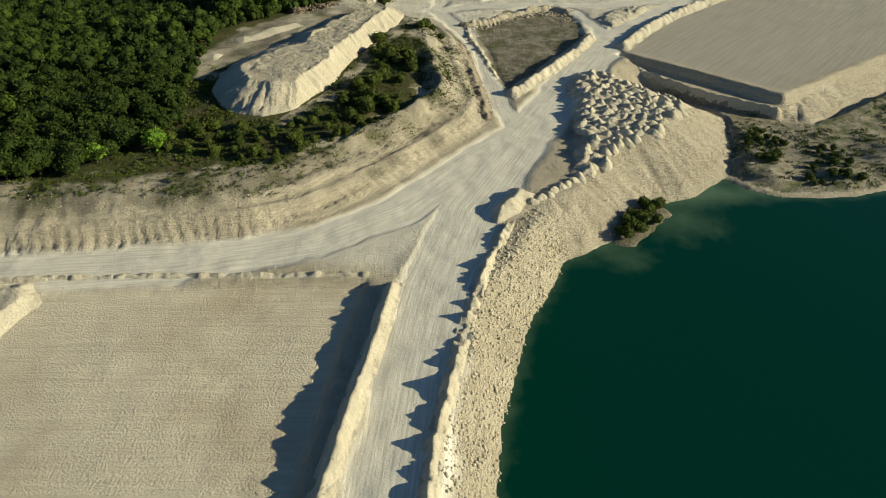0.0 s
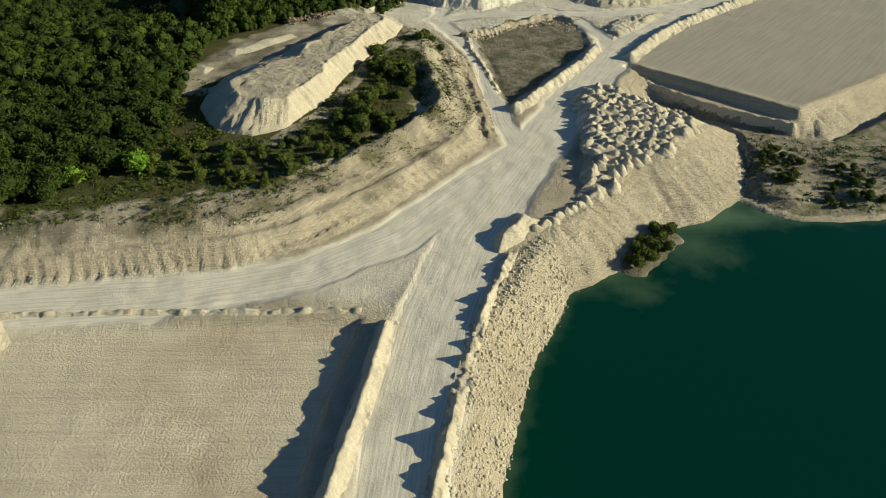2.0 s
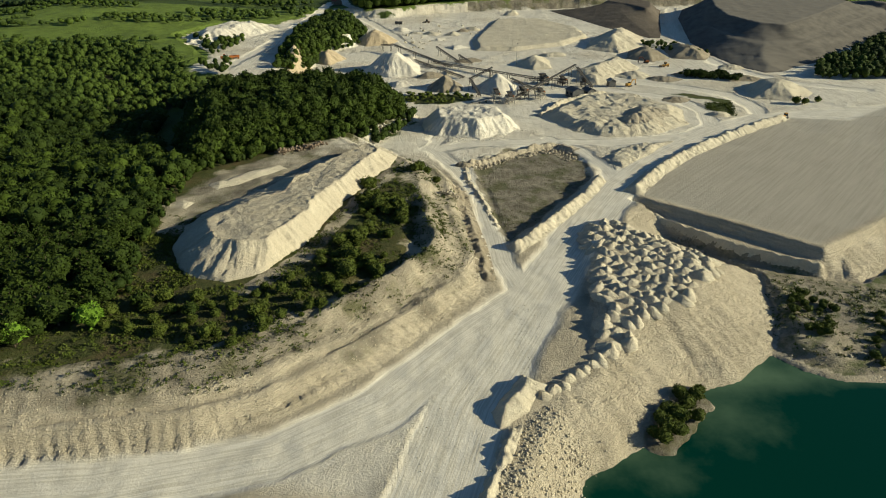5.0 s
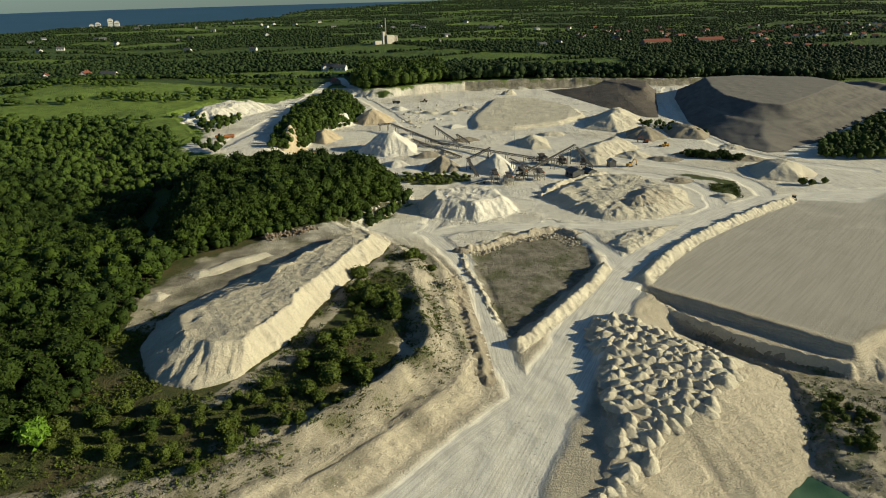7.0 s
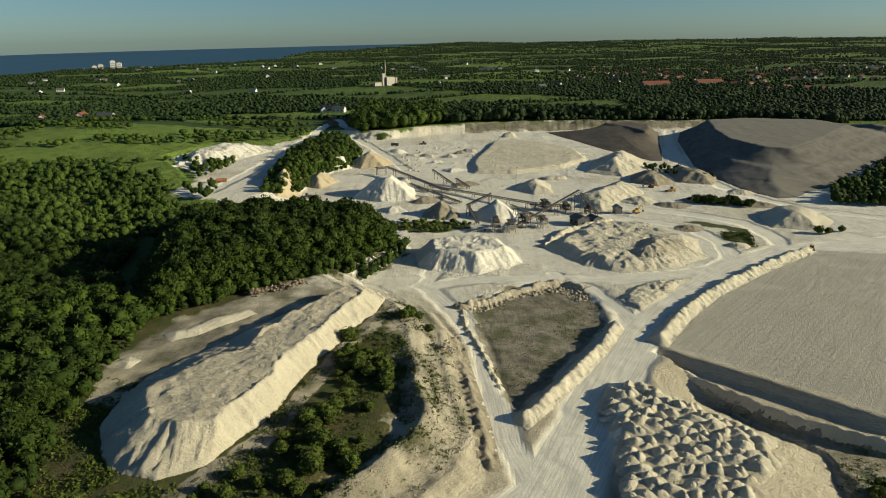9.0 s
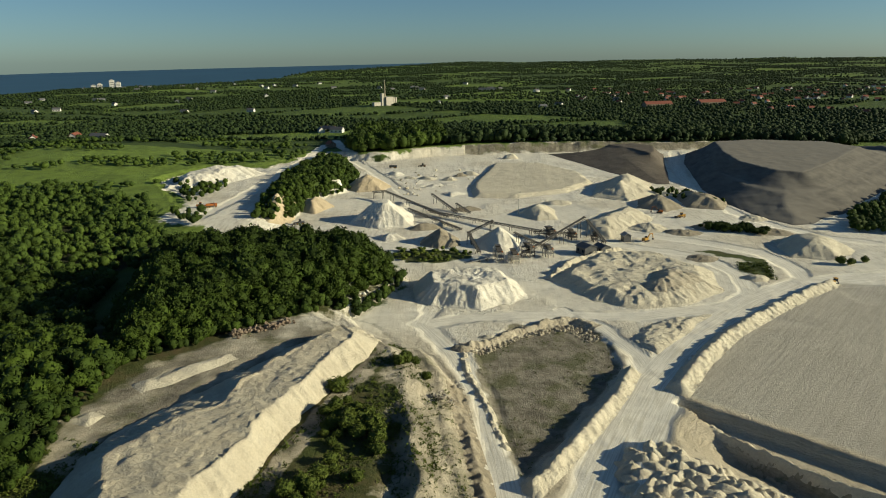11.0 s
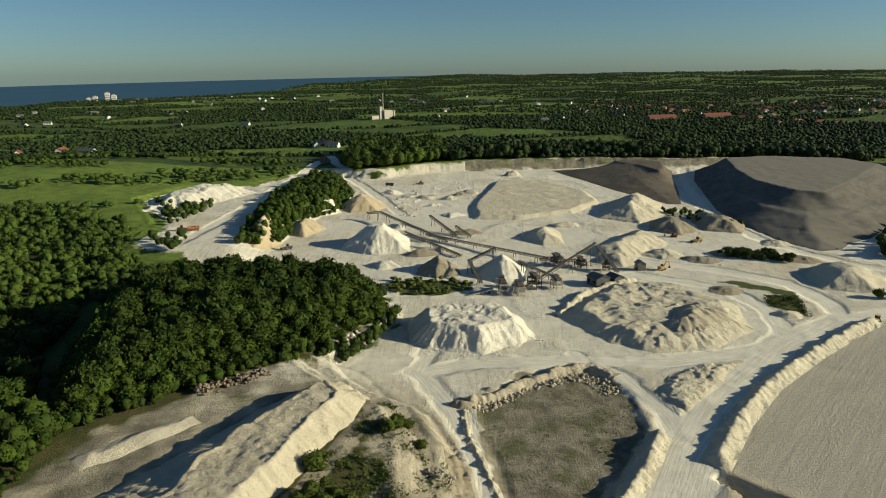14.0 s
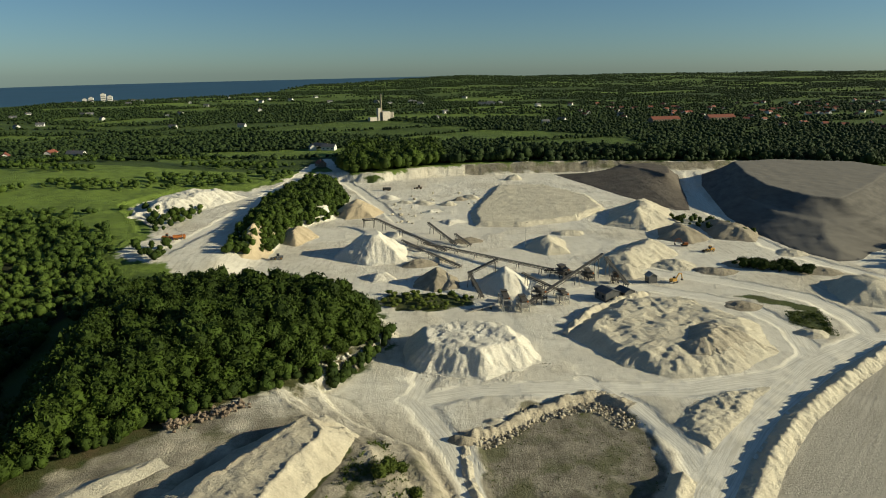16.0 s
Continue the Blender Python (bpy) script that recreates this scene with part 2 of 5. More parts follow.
class Maker:
    """Small helper that adds shader nodes."""

    def __init__(self, name, rough=0.9, spec=0.2):
        self.m, self.nt, self.n, self.l, self.bsdf = nodes_of(name)
        self.bsdf.inputs["Roughness"].default_value = rough
        self.bsdf.inputs["Specular IOR Level"].default_value = spec
        self.pos = self.n.new("ShaderNodeNewGeometry").outputs["Position"]

    def put(self, socket, value):
        if isinstance(value, (int, float, tuple)):
            socket.default_value = value
        else:
            self.l.new(value, socket)

    def scaled(self, sx, sy, sz, turn=0.0, vector=None):
        n = self.n.new("ShaderNodeMapping")
        n.inputs["Scale"].default_value = (sx, sy, sz)
        n.inputs["Rotation"].default_value = (0, 0, radians(turn))
        self.l.new(vector or self.pos, n.inputs["Vector"])
        return n.outputs[0]

    def noise(self, size, detail=4.0, vector=None, rough=0.6):
        n = self.n.new("ShaderNodeTexNoise")
        n.inputs["Scale"].default_value, n.inputs["Detail"].default_value, n.inputs["Roughness"].default_value = 1.0 / size, detail, rough
        self.l.new(vector or self.pos, n.inputs["Vector"])
        return n.outputs["Fac"]

    def attr(self, name):
        n = self.n.new("ShaderNodeAttribute")
        n.attribute_name = name
        return n.outputs["Fac"]

    def ramp(self, fac, a, b, lo=0.0, hi=1.0):
        n = self.n.new("ShaderNodeMapRange")
        n.inputs["From Min"].default_value, n.inputs["From Max"].default_value = a, b
        n.inputs["To Min"].default_value, n.inputs["To Max"].default_value = lo, hi
        self.put(n.inputs["Value"], fac)
        return n.outputs[0]

    def maths(self, op, a, b=0.0):
        n = self.n.new("ShaderNodeMath")
        n.operation = op
        self.put(n.inputs[0], a)
        self.put(n.inputs[1], b)
        return n.outputs[0]

    def mix(self, fac, a, b):
        n = self.n.new("ShaderNodeMix")
        n.data_type = "RGBA"
        self.put(n.inputs[0], fac)
        self.put(n.inputs[6], a if not isinstance(a, tuple) else (*a, 1))
        self.put(n.inputs[7], b if not isinstance(b, tuple) else (*b, 1))
        return n.outputs[2]

    def bump(self, height, strength=0.5, distance=0.3):
        n = self.n.new("ShaderNodeBump")
        n.inputs["Strength"].default_value, n.inputs["Distance"].default_value = strength, distance
        self.put(n.inputs["Height"], height)
        self.l.new(n.outputs[0], self.bsdf.inputs["Normal"])

    def colour(self, c):
        self.put(self.bsdf.inputs["Base Color"], c if not isinstance(c, tuple) else (*c, 1))
        return self.m


def mat_chalk(name, pale, dull, big=9.0, fine=0.8, bump=1.0, dist=0.75, flat=None):
    """Loose chalk and spoil: two colours in patches, with lumps and grain."""
    k = Maker(name)
    a, b = k.noise(big, 5), k.noise(fine, 7, None, 0.75)
    c = k.mix(k.ramp(a, 0.35, 0.68), pale, dull)
    c = k.mix(k.ramp(b, 0.35, 0.7, 0.0, 0.5), c, tuple(v * 0.62 for v in dull))
    if flat:
        nz = k.n.new("ShaderNodeSeparateXYZ")
        k.l.new(k.n.new("ShaderNodeNewGeometry").outputs["Normal"], nz.inputs[0])
        # level tops: dirt patches, and the dimness of grazing light put into the colour
        dirt_and_dimming = k.maths("MULTIPLY", k.ramp(nz.outputs[2], 0.93, 0.985), k.ramp(k.noise(6, 6, None, 0.7), 0.38, 0.62, 0.15, 0.9))
        c = k.mix(dirt_and_dimming, c, flat)
    k.bump(k.maths("ADD", k.noise(fine * 2.2, 7, None, 0.7), k.maths("MULTIPLY", b, 0.6)), bump, dist)
    return k.colour(c)


def mat_ground():
    k = Maker("ground_surface")
    grass, road, dark, field = k.attr("grass"), k.attr("road"), k.attr("dark"), k.attr("field")
    big, mid, fine = k.noise(24, 5), k.noise(5, 7, None, 0.65), k.noise(0.8, 7, None, 0.75)
    chalk = k.mix(k.ramp(big, 0.35, 0.65), (0.68, 0.60, 0.45), (0.57, 0.495, 0.36))
    chalk = k.mix(k.ramp(mid, 0.45, 0.75, 0, 0.5), chalk, (0.43, 0.37, 0.265))
    chalk = k.mix(k.ramp(fine, 0.42, 0.72, 0, 0.4), chalk, (0.32, 0.275, 0.20))
    layer = k.noise(1.0, 4, k.scaled(0.10, 0.10, 1.1))
    chalk = k.mix(k.ramp(layer, 0.5, 0.72, 0, 0.55), chalk, (0.36, 0.31, 0.22))
    # driven surfaces are packed, smoother and a little greyer, with ruts along them
    lat = k.n.new("ShaderNodeCombineXYZ")
    k.l.new(k.maths("MULTIPLY", k.attr("lateral"), 1.7), lat.inputs[0])
    k.l.new(k.maths("MULTIPLY", k.attr("along"), 0.05), lat.inputs[1])
    ruts = k.noise(1.0, 3, lat.outputs[0])
    packed = k.mix(k.ramp(ruts, 0.43, 0.60), (0.83, 0.78, 0.66), (0.66, 0.61, 0.49))
    packed = k.mix(k.ramp(mid, 0.5, 0.7, 0, 0.35), packed, (0.50, 0.45, 0.35))
    chalk = k.mix(k.attr("pale"), chalk, k.mix(k.ramp(mid, 0.40, 0.70), (0.84, 0.79, 0.67), (0.70, 0.645, 0.52)))
    scuffs = k.noise(1.0, 4, k.scaled(0.45, 0.06, 0.1, 38), 0.7)
    chalk = k.mix(k.ramp(scuffs, 0.5, 0.64, 0, 0.4), chalk, (0.42, 0.365, 0.27))
    c = k.mix(road, chalk, packed)
    # worked fields: fine parallel passes
    passes = k.noise(1.0, 3, k.scaled(0.035, 0.9, 0.1, 12))
    lines_east = k.noise(1.0, 3, k.scaled(0.03, 0.75, 0.1, 0, k.scaled(1, 1, 1, -48)))
    passes = k.mix(k.attr("east"), passes, lines_east)
    warm = k.noise(38, 4)
    worked = k.mix(k.ramp(passes, 0.35, 0.7), (0.80, 0.71, 0.54), (0.68, 0.595, 0.445))
    worked = k.mix(k.ramp(warm, 0.50, 0.72, 0, 0.6), worked, (0.44, 0.33, 0.20))
    worked = k.mix(k.maths("MULTIPLY", k.attr("east"), 0.8), worked, k.mix(k.ramp(passes, 0.38, 0.66), (0.42, 0.395, 0.335), (0.355, 0.33, 0.275)))
    c = k.mix(field, c, worked)
    soil_and_shade = k.mix(k.ramp(mid, 0.35, 0.7), (0.15, 0.13, 0.095), (0.34, 0.305, 0.23))
    soil_and_shade = k.mix(k.ramp(k.noise(1.0, 5, k.scaled(0.30, 0.05, 0.1, 55), 0.7), 0.52, 0.66, 0, 0.55), soil_and_shade, (0.40, 0.37, 0.27))
    soil_and_shade = k.mix(k.ramp(k.noise(13, 4), 0.50, 0.62, 0, 0.7), soil_and_shade, (0.11, 0.115, 0.045))
    c = k.mix(k.ramp(k.maths("ADD", dark, k.maths("MULTIPLY", k.maths("SUBTRACT", mid, 0.5), 0.9)), 0.3, 0.75), c, soil_and_shade)
    tint = k.attr("tint")
    green = k.mix(tint, (0.030, 0.058, 0.015), (0.18, 0.26, 0.045))
    green = k.mix(k.ramp(k.noise(11, 5), 0.4, 0.75, 0, 0.6), green, (0.035, 0.055, 0.015))
    green = k.mix(k.ramp(fine, 0.45, 0.8, 0, 0.5), green, (0.10, 0.10, 0.035))
    dry = k.mix(k.ramp(k.noise(3.0, 4), 0.35, 0.7), (0.100, 0.095, 0.036), (0.052, 0.066, 0.020))
    dry = k.mix(k.ramp(k.noise(14, 3), 0.52, 0.66), dry, (0.12, 0.09, 0.045))
    green = k.mix(k.attr("dry"), green, dry)
    # shade below the trees, put into the colour of the woodland floor
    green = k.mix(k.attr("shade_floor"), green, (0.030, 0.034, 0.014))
    c = k.mix(k.ramp(k.maths("ADD", grass, k.maths("MULTIPLY", k.maths("SUBTRACT", mid, 0.5), 1.2)), 0.35, 0.7), c, green)
    strata = k.noise(1.0, 4, k.scaled(0.12, 0.12, 1.6))
    lumps = k.maths("MULTIPLY", k.maths("ADD", k.maths("ADD", k.noise(1.7, 7, None, 0.7), k.maths("MULTIPLY", strata, 1.2)), k.maths("MULTIPLY", fine, 0.5)), k.ramp(road, 0, 1, 1.0, 0.12))
    lines = k.maths("MULTIPLY", k.maths("MULTIPLY", passes, field), 0.4)
    lumps = k.maths("MULTIPLY", lumps, k.maths("MULTIPLY", k.ramp(field, 0, 1, 1.0, 0.45), k.ramp(dark, 0, 1, 1.0, 0.5)))
    crumbs = k.maths("MULTIPLY", k.noise(0.55, 5, None, 0.65), k.ramp(road, 0, 1, 0.9, 0.10))
    h = k.maths("ADD", k.maths("ADD", k.maths("ADD", lumps, crumbs), lines), k.maths("MULTIPLY", k.maths("MULTIPLY", ruts, road), 0.08))
    k.bump(h, 1.0, 0.8)
    return k.colour(c)


def mat_tip():
    """Graded grey clay: cut faces darkened for shade in the colour, level ground paler."""
    k = Maker("grey_clay_spoil")
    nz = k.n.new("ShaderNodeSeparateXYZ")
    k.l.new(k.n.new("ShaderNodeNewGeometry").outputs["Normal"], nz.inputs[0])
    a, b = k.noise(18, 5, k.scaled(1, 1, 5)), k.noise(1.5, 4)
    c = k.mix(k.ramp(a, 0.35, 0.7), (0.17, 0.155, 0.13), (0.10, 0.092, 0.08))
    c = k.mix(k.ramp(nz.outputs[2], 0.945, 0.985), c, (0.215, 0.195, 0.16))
    k.bump(b, 0.4, 0.3)
    return k.colour(c)


def mat_plain(name, a, b, size=0.6, rough=0.7, metal=0.0, bump=0.2):
    k = Maker(name, rough, 0.4)
    k.bsdf.inputs["Metallic"].default_value = metal
    n = k.noise(size, 4)
    k.bump(n, bump, 0.05)
    return k.colour(k.mix(k.ramp(n, 0.35, 0.7), a, b))


def mat_leaves(name, a, b, c):
    k = Maker(name, 0.75, 0.15)
    g = k.n.new("ShaderNodeNewGeometry").outputs["Random Per Island"]
    o = k.n.new("ShaderNodeObjectInfo").outputs["Random"]
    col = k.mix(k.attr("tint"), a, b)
    col = k.mix(k.maths("MULTIPLY", o, 0.5), col, b)
    col = k.mix(k.maths("MULTIPLY", g, 0.6), col, c)
    k.bump(k.noise(0.6, 4), 0.8, 0.4)
    return k.colour(col)


def mat_water():
    k = Maker("lake_water", 0.08, 0.12)
    sh = k.ramp(k.maths("ADD", k.attr("shallow"), k.maths("MULTIPLY", k.maths("SUBTRACT", k.noise(9, 5), 0.5), 0.7)), 0.15, 1.0)
    c = k.mix(sh, (0.0005, 0.036, 0.023), (0.10, 0.17, 0.10))
    k.bump(k.noise(1.5, 3), 0.05, 0.05)
    return k.colour(c)


GROUND = mat_ground()
CHALK = mat_chalk("loose_chalk", (0.74, 0.67, 0.51), (0.62, 0.55, 0.41))
TAN = mat_chalk("tan_weathered_chalk", (0.58, 0.51, 0.38), (0.46, 0.395, 0.29), big=6)
MOUND_CHALK = mat_chalk("weathered_chalk", (0.68, 0.61, 0.46), (0.57, 0.50, 0.37), flat=(0.47, 0.41, 0.30))
WHITE = mat_chalk("white_chalk", (0.84, 0.79, 0.67), (0.75, 0.69, 0.56))
CREAM = mat_chalk("cream_limestone_grit", (0.64, 0.52, 0.34), (0.54, 0.43, 0.28))
SPOIL = mat_chalk("brownish_spoil", (0.44, 0.38, 0.28), (0.30, 0.255, 0.18), big=6)
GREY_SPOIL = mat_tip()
BROWN_CLAY = mat_chalk("brown_clay", (0.17, 0.145, 0.115), (0.12, 0.10, 0.08), big=14)
ROCK = mat_chalk("broken_rock", (0.58, 0.52, 0.42), (0.40, 0.35, 0.27), big=3, fine=0.5)
BROWN_ROCK = mat_chalk("brown_rock", (0.36, 0.28, 0.20), (0.24, 0.18, 0.13), big=2, fine=0.5)
LEAF = mat_leaves("leaves", (0.022, 0.042, 0.006), (0.058, 0.092, 0.010), (0.008, 0.014, 0.003))
LEAF_SHRUB = mat_leaves("shrub_leaves", (0.060, 0.092, 0.013), (0.115, 0.140, 0.022), (0.040, 0.060, 0.010))
LEAF_LIGHT = mat_leaves("light_leaves", (0.036, 0.064, 0.010), (0.076, 0.116, 0.017), (0.020, 0.036, 0.006))
LEAF_BRIGHT = mat_leaves("fresh_leaves", (0.13, 0.24, 0.02), (0.18, 0.30, 0.03), (0.08, 0.16, 0.015))
LEAF_FAR = mat_leaves("distant_leaves", (0.018, 0.033, 0.009), (0.036, 0.058, 0.014), (0.014, 0.026, 0.008))
BARK = mat_plain("bark", (0.10, 0.075, 0.05), (0.06, 0.045, 0.03), 0.3, 0.9)
STEEL = mat_plain("weathered_steel", (0.14, 0.13, 0.115), (0.09, 0.075, 0.06), 0.8, 0.6, 0.4)
BELT = mat_plain("rubber_belt", (0.05, 0.048, 0.045), (0.13, 0.12, 0.10), 1.5, 0.85)
PALE_STEEL = mat_plain("dusty_pale_steel", (0.42, 0.40, 0.35), (0.30, 0.28, 0.24), 1.2, 0.6, 0.2)
DARK_SHEET = mat_plain("dark_sheet_steel", (0.09, 0.095, 0.10), (0.14, 0.135, 0.125), 2.0, 0.5, 0.3)
ORANGE = mat_plain("orange_paint", (0.42, 0.14, 0.03), (0.32, 0.10, 0.025), 0.6, 0.5)
YELLOW = mat_plain("yellow_paint", (0.55, 0.30, 0.04), (0.40, 0.22, 0.04), 0.6, 0.5)
RUBBER = mat_plain("rubber", (0.03, 0.03, 0.03), (0.06, 0.055, 0.05), 0.3, 0.85)
GLASS = mat_plain("dark_window_glass", (0.02, 0.025, 0.03), (0.03, 0.035, 0.04), 2.0, 0.1)
PLASTER = mat_plain("white_plaster", (0.70, 0.68, 0.62), (0.58, 0.55, 0.50), 2.0, 0.9)
CONCRETE = mat_plain("pale_concrete", (0.50, 0.46, 0.38), (0.40, 0.36, 0.30), 4.0, 0.9)
TILE_RED = mat_plain("red_roof_tile", (0.24, 0.075, 0.045), (0.17, 0.055, 0.035), 1.5, 0.85)
SLATE = mat_plain("grey_roof_sheet", (0.13, 0.13, 0.135), (0.08, 0.08, 0.085), 1.5, 0.7)
WATER = mat_water()
SEA = mat_plain("sea_water", (0.030, 0.085, 0.130), (0.024, 0.070, 0.108), 300.0, 0.5, 0.0, 0.0)


# ---- ground sheet ----
def spaced(points):
    """Coordinates from (start, step) knots to the last start; the step changes evenly between knots."""
    out = [points[0][0]]
    for (a, s), (b, s2) in zip(points, points[1:]):
        while out[-1] < b:
            k = (out[-1] - a) / (b - a)
            out.append(out[-1] + s * (1 - k) + s2 * k)
    return np.array(out)


XS = spaced([(-4900, 160), (-1200, 22), (-320, 2.6), (-150, 1.1), (150, 1.1), (360, 2.6), (1200, 22), (4900, 160)])
YS = spaced([(-4900, 400), (-200, 40), (50, 1.05), (420, 1.05), (700, 2.0), (1000, 4.0), (2000, 18), (4900, 40)])
GX, GY = np.meshgrid(XS, YS)
GZ = ground(GX, GY)

CELLS = RNG.uniform((-4900, 900), (4900, 4900), (900, 2)) * 1.0
CELLS = np.vstack([CELLS, RNG.uniform((-1200, 600), (-180, 1500), (30, 2))])
CELL_TINT = RNG.random(len(CELLS)) ** 1.8


def cell_of(x, y):
    """Farmland: index of the field and how far its hedge is."""
    x, y = np.ravel(x), np.ravel(y)
    best, edge = np.zeros(len(x), int), np.zeros(len(x))
    for i in range(0, len(x), 20000):
        d = np.hypot((x[i:i + 20000, None] - CELLS[None, :, 0]) * 0.55, y[i:i + 20000, None] - CELLS[None, :, 1])
        two = np.argpartition(d, 1, axis=1)[:, :2]
        dd = np.take_along_axis(d, two, 1)
        swap = dd[:, 0] > dd[:, 1]
        best[i:i + 20000] = np.where(swap, two[:, 1], two[:, 0])
        edge[i:i + 20000] = np.abs(dd[:, 1] - dd[:, 0])
    return best, edge


def coast(x):
    """The sea begins beyond this y."""
    return np.interp(x, (-4900, -1700, -1420, -1190, -880, -770, -690, -300, 100), (-900, 1700, 2330, 2740, 2930, 3200, 3840, 4450, 4900))


q = area_near(GX, GY, QUARRY, 120)
grass = np.where(GY < 395, smooth(18, 27, q + 4 * fbm(GX, GY, 9, 3)), smooth(4, 17, q + 5 * fbm(GX, GY, 13, 3) + 10 * (GY < 900)))
w = area_near(GX, GY, WEDGE, 30)
grass = np.maximum(grass, smooth(-2, -9, w))
low_ground = (area_near(GX, GY, LOW, 30) < 0) & (area_near(GX, GY, LAKE, 30) > 2) & (GY > 190)
grass = np.maximum(grass, low_ground * 0.42)
road = np.zeros_like(GX)
lateral, along = np.zeros_like(GX), np.zeros_like(GX)
for pts, half in ROADS:
    d = line_near(GX, GY, pts, 60)
    r = smooth(half + 2.5, half - 1.5, d + 1.2 * fbm(GX, GY, 9, 2))
    p = np.array(pts, float)
    m = (d < 30) & (r > road)
    if m.any():
        start, best = 0.0, np.full(m.sum(), 1e9)
        la, al = np.zeros(m.sum()), np.zeros(m.sum())
        for a, b in zip(p, p[1:]):
            dist = seg_dist(GX[m], GY[m], a, b)
            t = (b - a) / np.hypot(*(b - a))
            better = dist < best
            best = np.where(better, dist, best)
            la = np.where(better, (GX[m] - a[0]) * t[1] - (GY[m] - a[1]) * t[0], la)
            al = np.where(better, start + (GX[m] - a[0]) * t[0] + (GY[m] - a[1]) * t[1], al)
            start += np.hypot(*(b - a))
        lateral[m], along[m] = la, al
    road = np.maximum(road, r)
road = np.maximum(road, 0.75 * smooth(4, -6, area_near(GX, GY, [(-60, 160), (-14, 150), (2, 180), (22, 222), (6, 212), (-16, 190), (-42, 172)], 30)))
road_only = road.copy()
road = np.maximum(road, 0.6 * smooth(2, -6, q) * smooth(385, 400, GY) * smooth(-0.1, 0.35, fbm(GX, GY, 45, 3)))
tracks = np.zeros_like(GX)
for pts, half in TRACKS:
    tracks = np.maximum(tracks, smooth(half + 1.5, half - 0.8, line_near(GX, GY, pts, 30) + 0.8 * fbm(GX, GY, 5, 2)))
grass = grass * (1 - 0.95 * tracks) * (1 - road_only)
MOUND = [(-70, 233), (-60, 240), (-48, 263), (-43, 290), (-34, 318), (-22, 350), (-20, 360), (-30, 372), (-48, 362), (-62, 342), (-76, 318), (-92, 296), (-99, 276), (-97, 258), (-90, 244), (-80, 236)]
MOUND_TOP = [(-69, 249), (-59, 250), (-53, 268), (-48, 293), (-40, 322), (-31, 351), (-36, 358), (-50, 336), (-62, 312), (-65, 296), (-79, 280), (-86, 268), (-78, 250)]
WEST_FLAT = [(-94, 258), (-108, 275), (-114, 305), (-110, 328), (-97, 348), (-80, 367), (-55, 391), (-42, 408), (-28, 400), (-12, 372), (-40, 350), (-70, 310)]
grass = grass * (1 - smooth(3, -5, area_near(GX, GY, WEST_FLAT, 30) + 3 * fbm(GX, GY, 9, 2)))
scrub_ground = smooth(30, 0, q) * smooth(0, 5, q) * (GY < 370) * (GY > 195) * (GX > -60)
grass = grass * (1 - scrub_ground * np.clip(0.6 + 0.6 * fbm(GX, GY, 11, 3), 0.1, 1))
dark = smooth(2, -3, area_near(GX, GY, DARK_PATCH, 30) + 2 * fbm(GX, GY, 8, 2))
dark = np.maximum(dark, 0.6 * low_ground)
dark = np.maximum(dark, scrub_ground * np.clip(0.45 + 0.45 * fbm(GX + 60, GY, 9, 3), 0, 0.8))
dark = np.maximum(dark, 0.55 * smooth(8, 13, q) * smooth(26, 18, q) * (GY < 300) * smooth(-0.5, 0.3, fbm(GX, GY, 10, 3)))
# far rim wall: its brownish tone and partial shade, both put into the colour
dark = np.maximum(dark, 0.85 * (GY > 880) * (GX > 30) * smooth(-4, 1, q) * smooth(14, 9, q))
dark = np.maximum(dark, 0.5 * smooth(3, 0, np.abs(area_near(GX, GY, WEST_FLAT, 30))))
field = np.maximum(smooth(-1, -4, area_near(GX, GY, FIELD_WEST, 30)), smooth(-1, -5, area_near(GX, GY, FIELD_EAST, 30)))
cell, hedge = cell_of(GX, GY)
tint = np.where((GY > 900).ravel(), CELL_TINT[cell], 0.35 + 0.6 * (GX.ravel() < -150) * (GY.ravel() > 540)).reshape(GX.shape)
tint = np.clip(tint + 0.15 * fbm(GX, GY, 40, 2), 0, 1)
terrace = smooth(-170, -130, GX) * (GY < 385) * (GY > 150) * (q > 0)
wood_bank = (GY >= 385) * (GY < 535) * (GX > -120) * smooth(22, 14, q) * (q > 0)
dry = np.maximum(wood_bank, terrace * np.clip(0.9 + 0.3 * fbm(GX, GY, 18, 2), 0, 1))
grass = np.maximum(grass, wood_bank * smooth(-1, 4, q) * np.clip(0.35 + 0.6 * fbm(GX, GY, 6, 2), 0, 1))
for patch in ([(172, 474), (178, 492), (196, 490), (186, 458)], [(-33, 508), (-25, 525), (6, 524), (21, 518), (21, 503), (-2, 494), (-18, 498)], [(160, 515), (172, 520), (200, 494), (190, 488)]):
    grass = np.maximum(grass, 0.85 * smooth(2, -3, area_near(GX, GY, patch, 30) + 1.5 * fbm(GX, GY, 5, 2)))
    dry = np.maximum(dry, 0.6 * (area_near(GX, GY, patch, 30) < 3))
dark = np.maximum(dark, smooth(7, 3, line_near(GX, GY, [(60, 180), (74, 196)], 30)) * (GZ < -8))
grass = grass * (1 - terrace * smooth(44, 16, q) * np.clip(0.42 + 0.45 * fbm(GX, GY, 7, 3), 0, 0.9))
dark = np.maximum(dark, terrace * smooth(9, 15, q + 2 * fbm(GX, GY, 6, 3)) * (0.62 + 0.3 * fbm(GX, GY, 9, 2)))
grass = grass * (1 - 0.4 * wood_bank * (GX > -45))
# ground within the woods, to be darkened as if under the canopy's shade
canopy_shade = np.maximum(smooth(0, -6, area_near(GX, GY, FOREST_LOW, 30)), smooth(-2, -7, area_near(GX, GY, FOREST_TALL, 30)))
